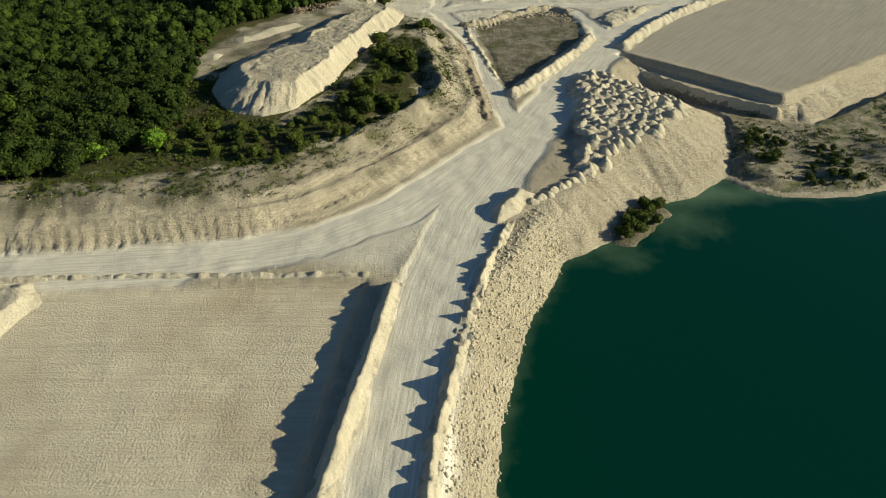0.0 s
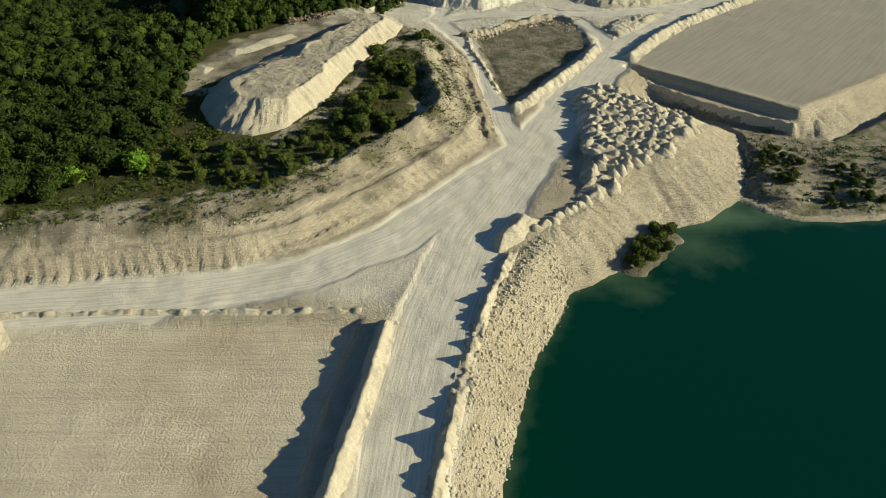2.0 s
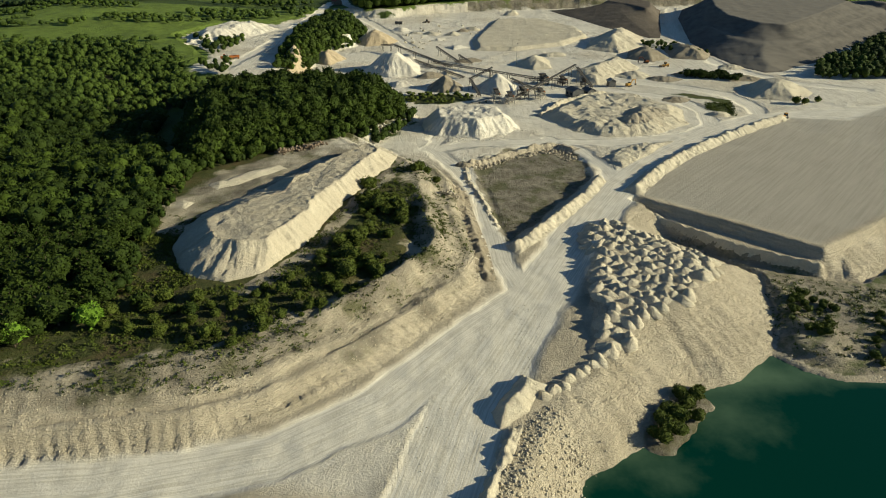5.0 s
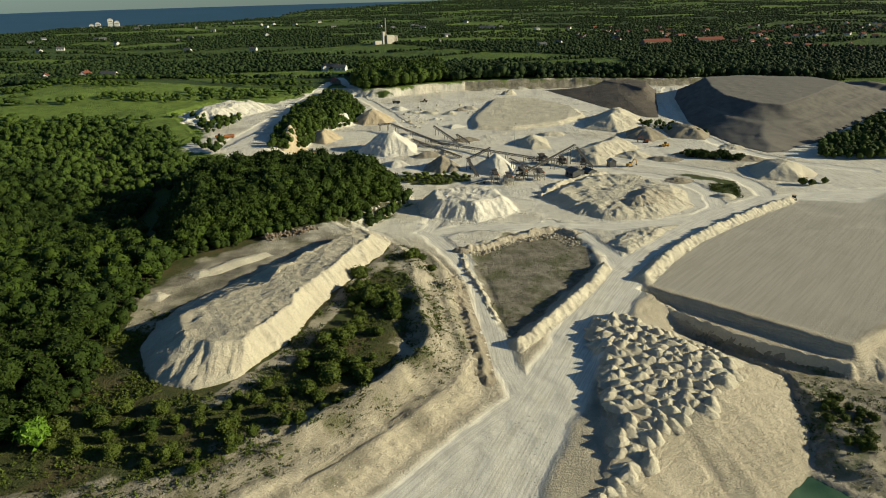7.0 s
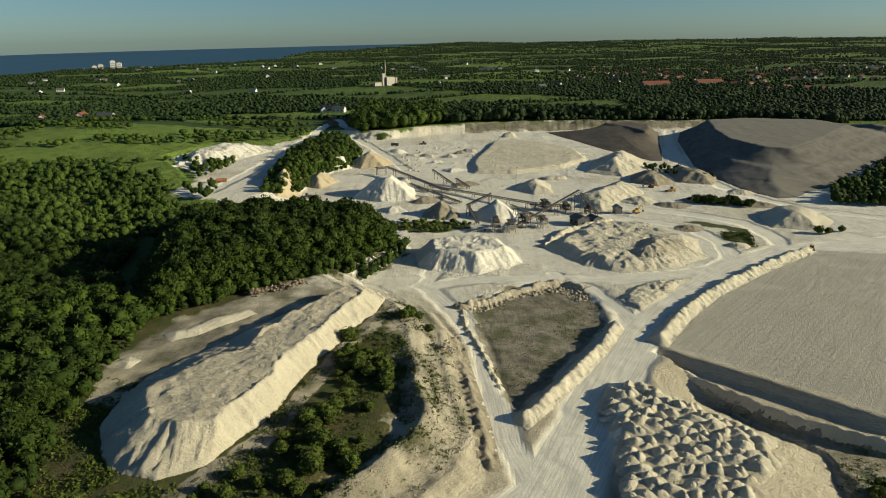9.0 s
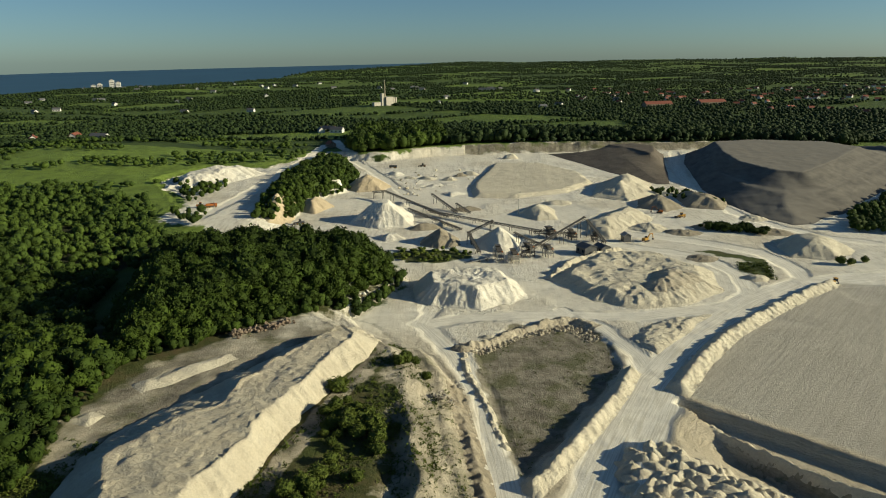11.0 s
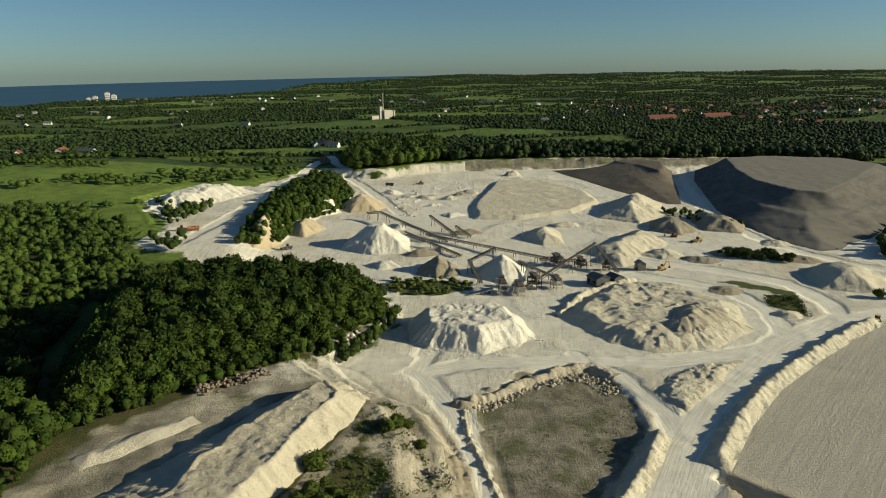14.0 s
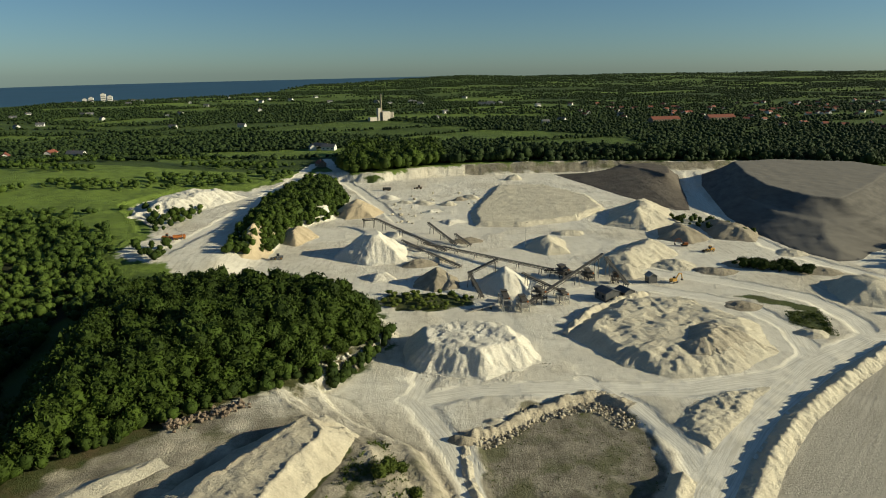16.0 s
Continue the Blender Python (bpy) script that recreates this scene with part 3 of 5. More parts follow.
pale = np.clip(smooth(330, 415, GY) * (0.85 + 0.5 * fbm(GX, GY, 35, 4)), 0, 1)
sea_part = GY > coast(GX)
GZ = np.where(sea_part, GZ - 16, GZ)
land = link_mesh("ground", np.stack([GX.ravel(), GY.ravel(), GZ.ravel()], 1), grid_faces(len(XS), len(YS)), GROUND, smooth_shade=True)
for key, value in (("grass", grass), ("road", road), ("dark", dark), ("field", field), ("tint", tint), ("lateral", lateral), ("along", along), ("pale", pale), ("east", (GX > 60) * 1.0), ("dry", dry), ("shade_floor", canopy_shade)):
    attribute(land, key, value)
tagged(land, "pale chalk quarry floor with haul roads and green farmland beyond", "ground", kind="structure")


def surface(x, y):
    """Height of the ground sheet, between its grid points."""
    x, y = np.asarray(x, float), np.asarray(y, float)
    i = np.clip(np.searchsorted(XS, x) - 1, 0, len(XS) - 2)
    j = np.clip(np.searchsorted(YS, y) - 1, 0, len(YS) - 2)
    u, v = (x - XS[i]) / (XS[i + 1] - XS[i]), (y - YS[j]) / (YS[j + 1] - YS[j])
    return (GZ[j, i] * (1 - u) + GZ[j, i + 1] * u) * (1 - v) + (GZ[j + 1, i] * (1 - u) + GZ[j + 1, i + 1] * u) * v


# ---- lake and sea ----
wx, wy = np.meshgrid(np.arange(2, 344, 2.5), np.arange(-74, 232, 2.5))
ld = area_near(wx, wy, LAKE, 60)
depth_shallow = np.exp(np.minimum(0, ld + 0.5) / 3.0) * 0.5 + np.exp(-(((wx - 82) / 14) ** 2 + ((wy - 190) / 12) ** 2)) * 0.55
depth_shallow += np.exp(-(((wx - 100) / 16) ** 2 + ((wy - 208) / 7) ** 2)) * 0.8 + np.exp(-(((wx - 58) / 8) ** 2 + ((wy - 170) / 8) ** 2)) * 0.5
lake_ob = link_mesh("lake", np.stack([wx.ravel(), wy.ravel(), np.full(wx.size, WATER_Z)], 1), grid_faces(wx.shape[1], wx.shape[0]), WATER)
attribute(lake_ob, "shallow", depth_shallow)
tagged(lake_ob, "still deep green quarry lake with paler shallows", "water", kind="structure")

sxs, sys_ = np.meshgrid(np.linspace(-4900, 40, 200), np.linspace(-1200, 4900, 120))
sz = upland(sxs, sys_) - 5 * fbm(sxs, sys_, 420, 2) - 3.0
sz = np.where((sys_ > coast(sxs) - 120), sz, sz - 60)
sea = link_mesh("sea", np.stack([sxs.ravel(), sys_.ravel(), sz.ravel()], 1), grid_faces(200, 120), SEA, smooth_shade=True)
tagged(sea, "blue sea beyond the wooded coast", "water", kind="structure")


# ---- heaps and ridges ----
def heap(name, pts, top, slope, material, label, res=0.8, rough=0.35, gully=0.4, category="heap", crown=None, kind="", group=""):
    """A tipped heap: it rises from its outline at the angle of rest to its top."""
    p = np.array(pts, float)
    xs = np.arange(p[:, 0].min() - 2, p[:, 0].max() + 2, res)
    ys = np.arange(p[:, 1].min() - 2, p[:, 1].max() + 2, res)
    x, y = np.meshgrid(xs, ys)
    d = area_dist(x, y, pts) + 1.1 * fbm(x, y, 7, 3) - 0.3
    run = edge_run(x, y, pts, 200)
    h = slope * -d
    soft = np.maximum(h, 0) / (1 + (np.maximum(h, 0) / top) ** 4) ** 0.25 if crown is None else np.minimum(h, top + crown * fbm(x, y, 9, 3))
    h = np.where(h > 0, soft, h)
    face = smooth(0.2, 1.5, h) * smooth(top * 1.1, top * 0.85, h)
    h = h + face * gully * (0.75 * rills(run, d, 4.2) - 0.3) + rough * (0.5 * fbm(x, y, 2.2, 4) + 0.35 * fbm(x, y, 6, 2)) * smooth(0, 1, h)
    z = surface(x, y) + np.maximum(h, -0.6)
    keep = (h > -0.6)
    cells = keep[:-1, :-1] | keep[:-1, 1:] | keep[1:, 1:] | keep[1:, :-1]
    f = grid_faces(len(xs), len(ys))[cells.ravel()]
    used, f = np.unique(f, return_inverse=True)
    v = np.stack([x.ravel(), y.ravel(), z.ravel()], 1)[used]
    ob = link_mesh(name, v, f.reshape(-1, 4), material, smooth_shade=True)
    return tagged(ob, label, category, group, kind)


def loft_heap(name, foot, crest, top, fall, material, label, category, res=0.7, rough=0.5, gully=0.8, bench=0.0):
    """A graded tip: it rises evenly from its foot to the edge of its level top, which falls by so much for each metre north; bench: a step half way up."""
    p = np.array(foot, float)
    xs = np.arange(p[:, 0].min() - 2, p[:, 0].max() + 2, res)
    ys = np.arange(p[:, 1].min() - 2, p[:, 1].max() + 2, res)
    x, y = np.meshgrid(xs, ys)
    df = -area_dist(x, y, foot) + 1.0 * fbm(x, y, 8, 3) * (rough > 0.35)
    dc = np.maximum(area_dist(x, y, crest) + 1.6 * fbm(x, y, 10, 3) * (rough > 0.35), 0)
    k = np.clip(df / np.maximum(df + dc, 0.1), -0.05, 1)
    if bench:
        k = np.where(k < 0.47, k / 0.47 * (0.5 - bench / 2), np.where(k < 0.56, 0.5 - bench / 2 + (k - 0.47) / 0.09 * bench, 0.5 + bench / 2 + (k - 0.56) / 0.44 * (0.5 - bench / 2)))
    run = edge_run(x, y, crest, 200)
    face = smooth(0.0, 0.25, k) * smooth(1.0, 0.85, k)
    h = (top - fall * (y - p[:, 1].min())) * k
    h = h + gully * face * rills(run, dc, 3.6) + rough * (0.5 * fbm(x, y, 2.2, 4) + 0.5 * fbm(x, y, 7, 2)) * smooth(0, 0.1, k)
    h = h + rough * 1.3 * np.exp(-(dc / 1.3) ** 2) * (k < 1) * np.clip(fbm(x, y, 9, 2) + 0.35, 0, 1)
    h = np.where(df > 0, h, -0.7 + 0 * h)
    keep = df > -1.0
    cells = keep[:-1, :-1] | keep[:-1, 1:] | keep[1:, 1:] | keep[1:, :-1]
    f = grid_faces(len(xs), len(ys))[cells.ravel()]
    used, f = np.unique(f, return_inverse=True)
    v = np.stack([x.ravel(), y.ravel(), (surface(x, y) + h).ravel()], 1)[used]
    return tagged(link_mesh(name, v, f.reshape(-1, 4), material, smooth_shade=True), label, category)


def ridge(name, pts, height, half, material, label, step=0.6, rough=0.9, kind="structure", category="berm", uneven=0.3):
    """A long low berm along a line, lumpy along its crest."""
    p = np.array(pts, float)
    seg = np.hypot(*np.diff(p, axis=0).T)
    s = np.concatenate([[0], np.cumsum(seg)])
    t = np.arange(0, s[-1], step)
    cx, cy = np.interp(t, s, p[:, 0]), np.interp(t, s, p[:, 1])
    for _ in range(8):
        cx[1:-1] = (cx[:-2] + 2 * cx[1:-1] + cx[2:]) / 4
        cy[1:-1] = (cy[:-2] + 2 * cy[1:-1] + cy[2:]) / 4
    tx, ty = np.gradient(cx), np.gradient(cy)
    ln = np.hypot(tx, ty)
    nx_, ny_ = -ty / ln, tx / ln
    across = np.linspace(-1.15, 1.15, 15)
    x = cx[:, None] + nx_[:, None] * across * half
    y = cy[:, None] + ny_[:, None] * across * half
    end = smooth(0, half, t) * smooth(0, half, s[-1] - t)
    lump = np.maximum(0.15, 1 + uneven * fbm(t, t * 0 + height, 9, 4) + 0.1 * fbm(t, t * 0, 1.7, 2))
    run_ = np.abs(fbm(t, t * 0 + half, 2.6, 3))
    prof = 0.25 + 0.25 * np.cos(np.pi * np.clip(np.abs(across), 0, 1)) + 0.5 * np.maximum(0, 1 - np.abs(across))
    h = height * prof[None, :] * (lump * end)[:, None] + rough * 0.75 * fbm(x, y, 2.4, 4) * (prof[None, :] > 0.05)
    h = h - 0.5 * min(rough, 1.0) * (prof * (1 - prof) * 4)[None, :] * run_[:, None] * min(1.0, height / 2)
    base = surface(x, y)
    z = np.where(np.abs(across)[None, :] >= 1.0, base - 0.5, base + h)
    ob = link_mesh(name, np.stack([x.ravel(), y.ravel(), z.ravel()], 1), grid_faces(15, len(t)), material, smooth_shade=True)
    return tagged(ob, label, category, kind=kind)


ridge("berm", [(-15, 146), (-18, 125), (-22, 102), (-25, 84), (-29, 60), (-36, 20), (-38, -60)], 2.9, 3.0, CHALK, "long pale chalk berm between haul road and field")
ridge("berm", [(-131, 148), (-100, 150), (-60, 150), (-22, 150)], 0.7, 1.4, CHALK, "low crumbled chalk ridge along the field's edge")
ridge("berm", [(88, 331), (106, 357), (130, 385), (163, 414), (197, 441), (214, 452)], 3.2, 5.0, CHALK, "pale chalk berm beside the haul road")
ridge("berm", [(27, 274), (40, 291), (54, 311), (68, 333), (78, 352)], 3.0, 4.2, CHALK, "pale chalk berm round the dark basin")
ridge("berm", [(24, 296), (20, 320), (13, 350), (12, 370)], 0.7, 1.8, CHALK, "low grey spoil berm beside the track", uneven=0.6)
ridge("berm", [(12, 374), (24, 380), (38, 392), (52, 400), (64, 404), (74, 394)], 2.4, 4.0, TAN, "berm of broken rubble round the dark basin", rough=1.3, uneven=0.6)
ridge("berm", [(-6, 60), (-3, 92), (0, 105), (4, 125), (8, 142), (14, 160), (20, 177)], 1.5, 2.3, CHALK, "broken chalk safety berm above the lake", uneven=1.1, rough=1.5)
ridge("berm", [(17, 250), (15, 280), (11, 310), (8, 338)], 2.0, 3.5, SPOIL, "eroded chalk bank beside the haul track")
ridge("berm", [(90, 322), (99, 307), (118, 284), (145, 267)], 1.1, 1.8, CHALK, "toothed chalk lip along the bench above the low ground", uneven=0.45)
ridge("berm", [(62, 462), (80, 490), (100, 512), (118, 520)], 2.2, 3.0, CHALK, "pale chalk berm below the screening plant")

loft_heap("spoil_mound", MOUND, MOUND_TOP, 8.2, 0.018, MOUND_CHALK, "long flat-topped chalk spoil mound with gullied flanks", "spoil mound", res=0.6, gully=1.0, rough=0.6)
heap("spoil_mound", [(-103, 322), (-92, 336), (-78, 346), (-73, 342), (-88, 326), (-98, 316)], 1.9, 0.35, CHALK, "low pale chalk hump below the woods", category="spoil mound")
heap("spoil_mound", [(-113, 298), (-108, 303), (-103, 301), (-105, 295)], 1.6, 0.5, CHALK, "small pale chalk hump beside the long mound", category="spoil mound")
heap("chalk_bank", [(-128, 147), (-119, 147), (-114, 140), (-116, 131), (-122, 120), (-136, 118), (-142, 140)], 3.4, 0.8, CHALK, "rounded pale chalk bank at the field's corner", res=0.6, crown=0.4, rough=0.5)
heap("chalk_heap", [(-12, 460), (-11, 432), (-3, 423), (22, 417), (47, 433), (43, 460), (24, 472)], 8.4, 0.85, WHITE, "white flat-topped heap of freshly tipped chalk", res=0.55, gully=1.1, crown=0.8, rough=0.6)
heap("chalk_heap", [(62, 462), (80, 428), (98, 416), (123, 421), (149, 440), (156, 474), (133, 512), (97, 512)], 4.5, 0.45, CHALK, "broad pale chalk heap with hollowed top", res=0.7, gully=0.9, crown=0.9, rough=0.5)
heap("spoil_heap", [(98, 440), (106, 424), (124, 424), (150, 442), (146, 462), (128, 478), (112, 466)], 11.0, 0.55, TAN, "tan heap of weathered quarry spoil", res=0.65, gully=0.9, rough=0.55)
ridge("berm", [(66, 470), (82, 494), (102, 508), (122, 508), (138, 496)], 3.2, 4.5, CHALK, "toothed crest round the hollow of the broad heap", uneven=0.4)
heap("chalk_heap", [(-68, 594), (-44, 580), (-18, 585), (-20, 625), (-40, 634), (-64, 625)], 15.0, 0.78, WHITE, "tall white chalk stockpile with flat crest", res=0.9, gully=0.8, crown=0.4)
heap("chalk_heap", [(24, 528), (38, 516), (54, 524), (56, 545), (40, 556), (26, 545)], 17.0, 0.80, WHITE, "white conical chalk stockpile under a conveyor", res=0.7, gully=0.4)
heap("chalk_heap", [(-12, 536), (0, 526), (14, 532), (14, 552), (2, 562), (-10, 552)], 14.0, 0.8, SPOIL, "grey conical stockpile beside the plant", res=0.7, gully=0.4)
heap("grit_heap", [(-142, 620), (-125, 588), (-112, 600), (-114, 628), (-130, 640)], 10.0, 0.6, CREAM, "cream limestone grit heap below the trees", res=1.0)
heap("grit_heap", [(-118, 640), (-98, 628), (-88, 655), (-98, 678), (-114, 672)], 12.0, 0.7, CREAM, "cream coloured grit heap against the quarry face", res=1.0)
heap("grit_heap", [(-92, 730), (-76, 714), (-54, 718), (-46, 740), (-60, 766), (-86, 760)], 14.0, 0.62, CREAM, "large cream grit stockpile", res=1.0)
heap("chalk_heap", [(-104, 716), (-92, 704), (-84, 716), (-92, 730)], 9.0, 0.9, WHITE, "small white chalk cone", res=0.9)
heap("spoil_heap", [(98, 580), (108, 566), (124, 562), (162, 600), (158, 630), (140, 632)], 9.0, 0.5, CHALK, "pale broken chalk heap beside the pit road", res=1.0, rough=0.6)
heap("spoil_heap", [(132, 684), (160, 665), (192, 690), (200, 740), (180, 770), (150, 740)], 12.0, 0.5, CHALK, "pale spoil heap with a flat shoulder", res=1.2, rough=0.6, crown=1.0)
heap("spoil_heap", [(160, 640), (180, 625), (198, 640), (196, 668), (170, 672)], 9.0, 0.6, SPOIL, "brown spoil heap near the machines", res=1.0)
heap("spoil_heap", [(200, 640), (226, 628), (240, 655), (222, 690), (204, 684)], 9.0, 0.6, SPOIL, "weathered brown spoil heap with scrub", res=1.0)
heap("spoil_heap", [(60, 618), (74, 600), (90, 604), (92, 640), (72, 646)], 8.0, 0.6, CHALK, "pale chalk heap with shaded flank", res=1.0)
heap("chalk_heap", [(102, 556), (116, 546), (130, 556), (122, 572), (108, 572)], 6.0, 0.6, CHALK, "small pale chalk heap", res=1.0)
heap("spoil_heap", [(214, 500), (240, 492), (262, 515), (250, 545), (222, 540)], 9.0, 0.6, CHALK, "pale spoil heap with scrubby foot", res=1.0)
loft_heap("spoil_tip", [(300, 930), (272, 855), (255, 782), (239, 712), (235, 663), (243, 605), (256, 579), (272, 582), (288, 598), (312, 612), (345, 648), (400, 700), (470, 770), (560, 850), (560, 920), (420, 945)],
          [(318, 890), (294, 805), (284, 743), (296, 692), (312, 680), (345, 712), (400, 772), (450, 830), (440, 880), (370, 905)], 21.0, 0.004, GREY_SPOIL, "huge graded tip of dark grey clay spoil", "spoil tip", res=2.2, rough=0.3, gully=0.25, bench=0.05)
loft_heap("clay_bank", CLAY_BANK, [(205, 925), (222, 890), (232, 850), (240, 862), (252, 905), (240, 935)], 13.0, 0.0, BROWN_CLAY, "smooth dark brown bank of graded clay", "clay bank", res=1.6, rough=0.3, gully=0.2)
heap("floor_terrace", [(30, 684), (66, 681), (114, 700), (147, 744), (144, 800), (110, 860), (60, 860), (29, 735)], 3.0, 0.55, CHALK, "raised working terrace of pale chalk on the upper floor", res=1.3, crown=0.2, kind="structure", category="terrace")
ridge("berm", [(32, 688), (66, 686), (112, 704), (143, 746), (140, 798)], 1.6, 3.0, CHALK, "toothed chalk lip along the upper terrace", uneven=0.5)
heap("chalk_heap", [(-46, 556), (-36, 545), (-22, 550), (-28, 564)], 4.0, 0.6, WHITE, "small heap of white chalk lumps", res=0.8, rough=0.9)
heap("chalk_heap", [(24, 700), (10, 690), (2, 702), (14, 712)], 3.0, 0.5, WHITE, "small white chalk heap", res=1.0)
heap("spoil_heap", [(86, 378), (92, 366), (110, 385), (130, 408), (110, 404), (94, 394)], 1.8, 0.4, CHALK, "low broken spoil heap between the haul roads", res=0.6, rough=1.1)
heap("chalk_heap", [(14, 182), (16, 176), (24, 182), (30, 192), (24, 197), (19, 190)], 4.0, 1.0, CHALK, "small chalk heap beside the haul road", res=0.5)
heap("chalk_bank", [(-255, 735), (-240, 680), (-205, 700), (-172, 770), (-195, 790), (-235, 788)], 9.0, 0.45, WHITE, "white chalk bank below the pasture", res=1.2, crown=1.5, rough=0.9, gully=1.8)
for x, y, r_, h_, m_ in ((-48, 800, 9, 4, WHITE), (-30, 780, 6, 2.5, CHALK), (-12, 775, 8, 3, CHALK), (10, 770, 7, 3.5, CHALK), (20, 790, 6, 3, SPOIL), (30, 800, 9, 4, CHALK), (-4, 740, 7, 3, WHITE),
                         (82, 905, 8, 7, CHALK), (100, 660, 10, 4, CHALK), (150, 575, 12, 4, CHALK), (170, 560, 10, 3, SPOIL), (190, 575, 8, 3, SPOIL), (128, 590, 9, 4, CHALK),
                         (230, 560, 12, 3, SPOIL), (236, 600, 9, 3, CHALK), (-34, 655, 7, 4, WHITE), (-10, 582, 9, 4, SPOIL), (4, 590, 8, 3.5, CHALK), (22, 640, 10, 3, SPOIL), (12, 372, 4, 2.2, SPOIL),
                         (24, 384, 3.5, 1.6, CHALK), (140, 460, 5, 1.5, SPOIL), (176, 462, 6, 2.0, CHALK), (160, 500, 8, 2.0, SPOIL)):
    ring = [(x + r_ * math.cos(a_) * (1.25 + 0.2 * math.sin(3 * a_ + x)), y + r_ * math.sin(a_) * (0.9 + 0.2 * math.cos(2 * a_ + y))) for a_ in [i_ * 0.6283 for i_ in range(10)]]
    heap("chalk_heap" if m_ is not SPOIL else "spoil_heap", ring, h_ * 1.3, 0.75 * h_ / r_ * 1.5, m_, "small pale chalk heap on the quarry floor" if m_ is not SPOIL else "small greyish spoil heap on the quarry floor", res=0.8, rough=0.7, group="small heaps on the quarry floor")


# ---- part helpers ----
def part(name, bm, material, parent, label=""):
    me = bpy.data.meshes.new(name)
    bm.to_mesh(me)
    bm.free()
    me.materials.append(material)
    ob = new(name, me)
    ob.parent = parent
    return tagged(ob, label)


def thing(name, m, label, category, group=""):
    ob = new(name)
    ob.empty_display_size = 0.5
    ob.matrix_world = m
    return tagged(ob, label, category, group)


def box(bm, cx, cy, cz, sx, sy, sz, turn=None):
    m = Matrix.Translation((cx, cy, cz)) @ (turn or Matrix()) @ Matrix.Diagonal((sx, sy, sz, 1))
    bmesh.ops.create_cube(bm, size=1, matrix=m)
    return bm


def one_box(*a, bevel=0.0, **k):
    bm = box(bmesh.new(), *a, **k)
    if bevel:
        bmesh.ops.bevel(bm, geom=bm.edges[:], offset=bevel, segments=1, affect="EDGES")
    return bm


def bar(bm, a, b, w):
    """A square bar between two points."""
    a, b = Vector(a), Vector(b)
    m = Matrix.Translation((a + b) / 2) @ (b - a).to_track_quat("Z", "Y").to_matrix().to_4x4() @ Matrix.Diagonal((w, w, (b - a).length, 1))
    bmesh.ops.create_cube(bm, size=1, matrix=m)
    return bm


def drum(cx, cy, cz, r, length, axis="Y", segs=16, r2=None):
    bm = bmesh.new()
    turn = {"X": Matrix.Rotation(radians(90), 4, "Y"), "Y": Matrix.Rotation(radians(90), 4, "X"), "Z": Matrix()}[axis]
    bmesh.ops.create_cone(bm, cap_ends=True, segments=segs, radius1=r, radius2=r if r2 is None else r2, depth=length, matrix=Matrix.Translation((cx, cy, cz)) @ turn)
    return bm


def gz(x, y):
    return float(surface(x, y))


# ---- tipped chalk mounds above the lake ----
def mound_mesh(seed):
    r = np.random.default_rng(seed)
    n, rings = 20, 8
    ang = np.linspace(0, 2 * np.pi, n, endpoint=False)
    verts, faces = [(0, 0, 1.0)], []
    lobes = 1 + 0.22 * np.sin(ang * 2 + r.uniform(0, 6)) + 0.10 * np.sin(ang * 3 + r.uniform(0, 6)) + 0.05 * np.sin(ang * 7 + r.uniform(0, 6))
    lean = r.uniform(-0.25, 0.25, 2)
    for i in range(1, rings + 1):
        k = i / rings
        h = (0.2 * (1 - k) + 0.4 * (1 + math.cos(math.pi * k))) * (1 + 0.05 * r.standard_normal(n)) - (0.3 if i == rings else 0)
        for a, l, hh in zip(ang, lobes, h):
            verts.append((math.cos(a) * k * l + lean[0] * (1 - k), math.sin(a) * k * l + lean[1] * (1 - k), hh))
    for j in range(n):
        faces.append((0, 1 + j, 1 + (j + 1) % n))
    for i in range(rings - 1):
        for j in range(n):
            a, b = 1 + i * n + j, 1 + i * n + (j + 1) % n
            faces += [(a, a + n, b + n), (a, b + n, b)]
    me = bpy.data.meshes.new("tipped_heap")
    me.from_pydata(verts, [], faces)
    me.polygons.foreach_set("use_smooth", [True] * len(faces))
    me.materials.append(CHALK)
    return me


MOUNDS = [mound_mesh(s) for s in range(6)]
TIPPED = [(57, 292), (56, 262), (54, 240), (51, 222), (50, 208), (58, 210), (70, 228), (86, 236), (101, 256), (103, 272), (98, 282), (80, 290), (70, 297)]


def scatter(pts, spacing, rng, jitter=0.5):
    """Points of a jittered net inside the polygon."""
    p = np.array(pts, float)
    xs = np.arange(p[:, 0].min(), p[:, 0].max(), spacing)
    ys = np.arange(p[:, 1].min(), p[:, 1].max(), spacing * 0.87)
    x, y = np.meshgrid(xs, ys)
    x = x + (np.arange(len(ys)) % 2)[:, None] * spacing / 2
    x, y = x.ravel() + rng.uniform(-jitter, jitter, x.size) * spacing, y.ravel() + rng.uniform(-jitter, jitter, x.size) * spacing
    m = area_dist(x, y, list(pts)) < 0
    return x[m], y[m]


rng = np.random.default_rng(21)
for x, y in zip(*scatter(TIPPED, 4.1, rng, 0.42)):
    ob = new("tipped_heap", MOUNDS[rng.integers(6)])
    s = rng.uniform(2.6, 4.4)
    ob.matrix_world = pose(x, y, gz(x, y) - 0.25, 0, 0, rng.uniform(0, 360)) @ Matrix.Diagonal((s, s * rng.uniform(0.6, 0.9), rng.uniform(1.1, 2.3), 1))
    tagged(ob, "lorry-tipped mound of pale chalk on the spoil bank", "heap", "tipped mounds on the spoil bank")
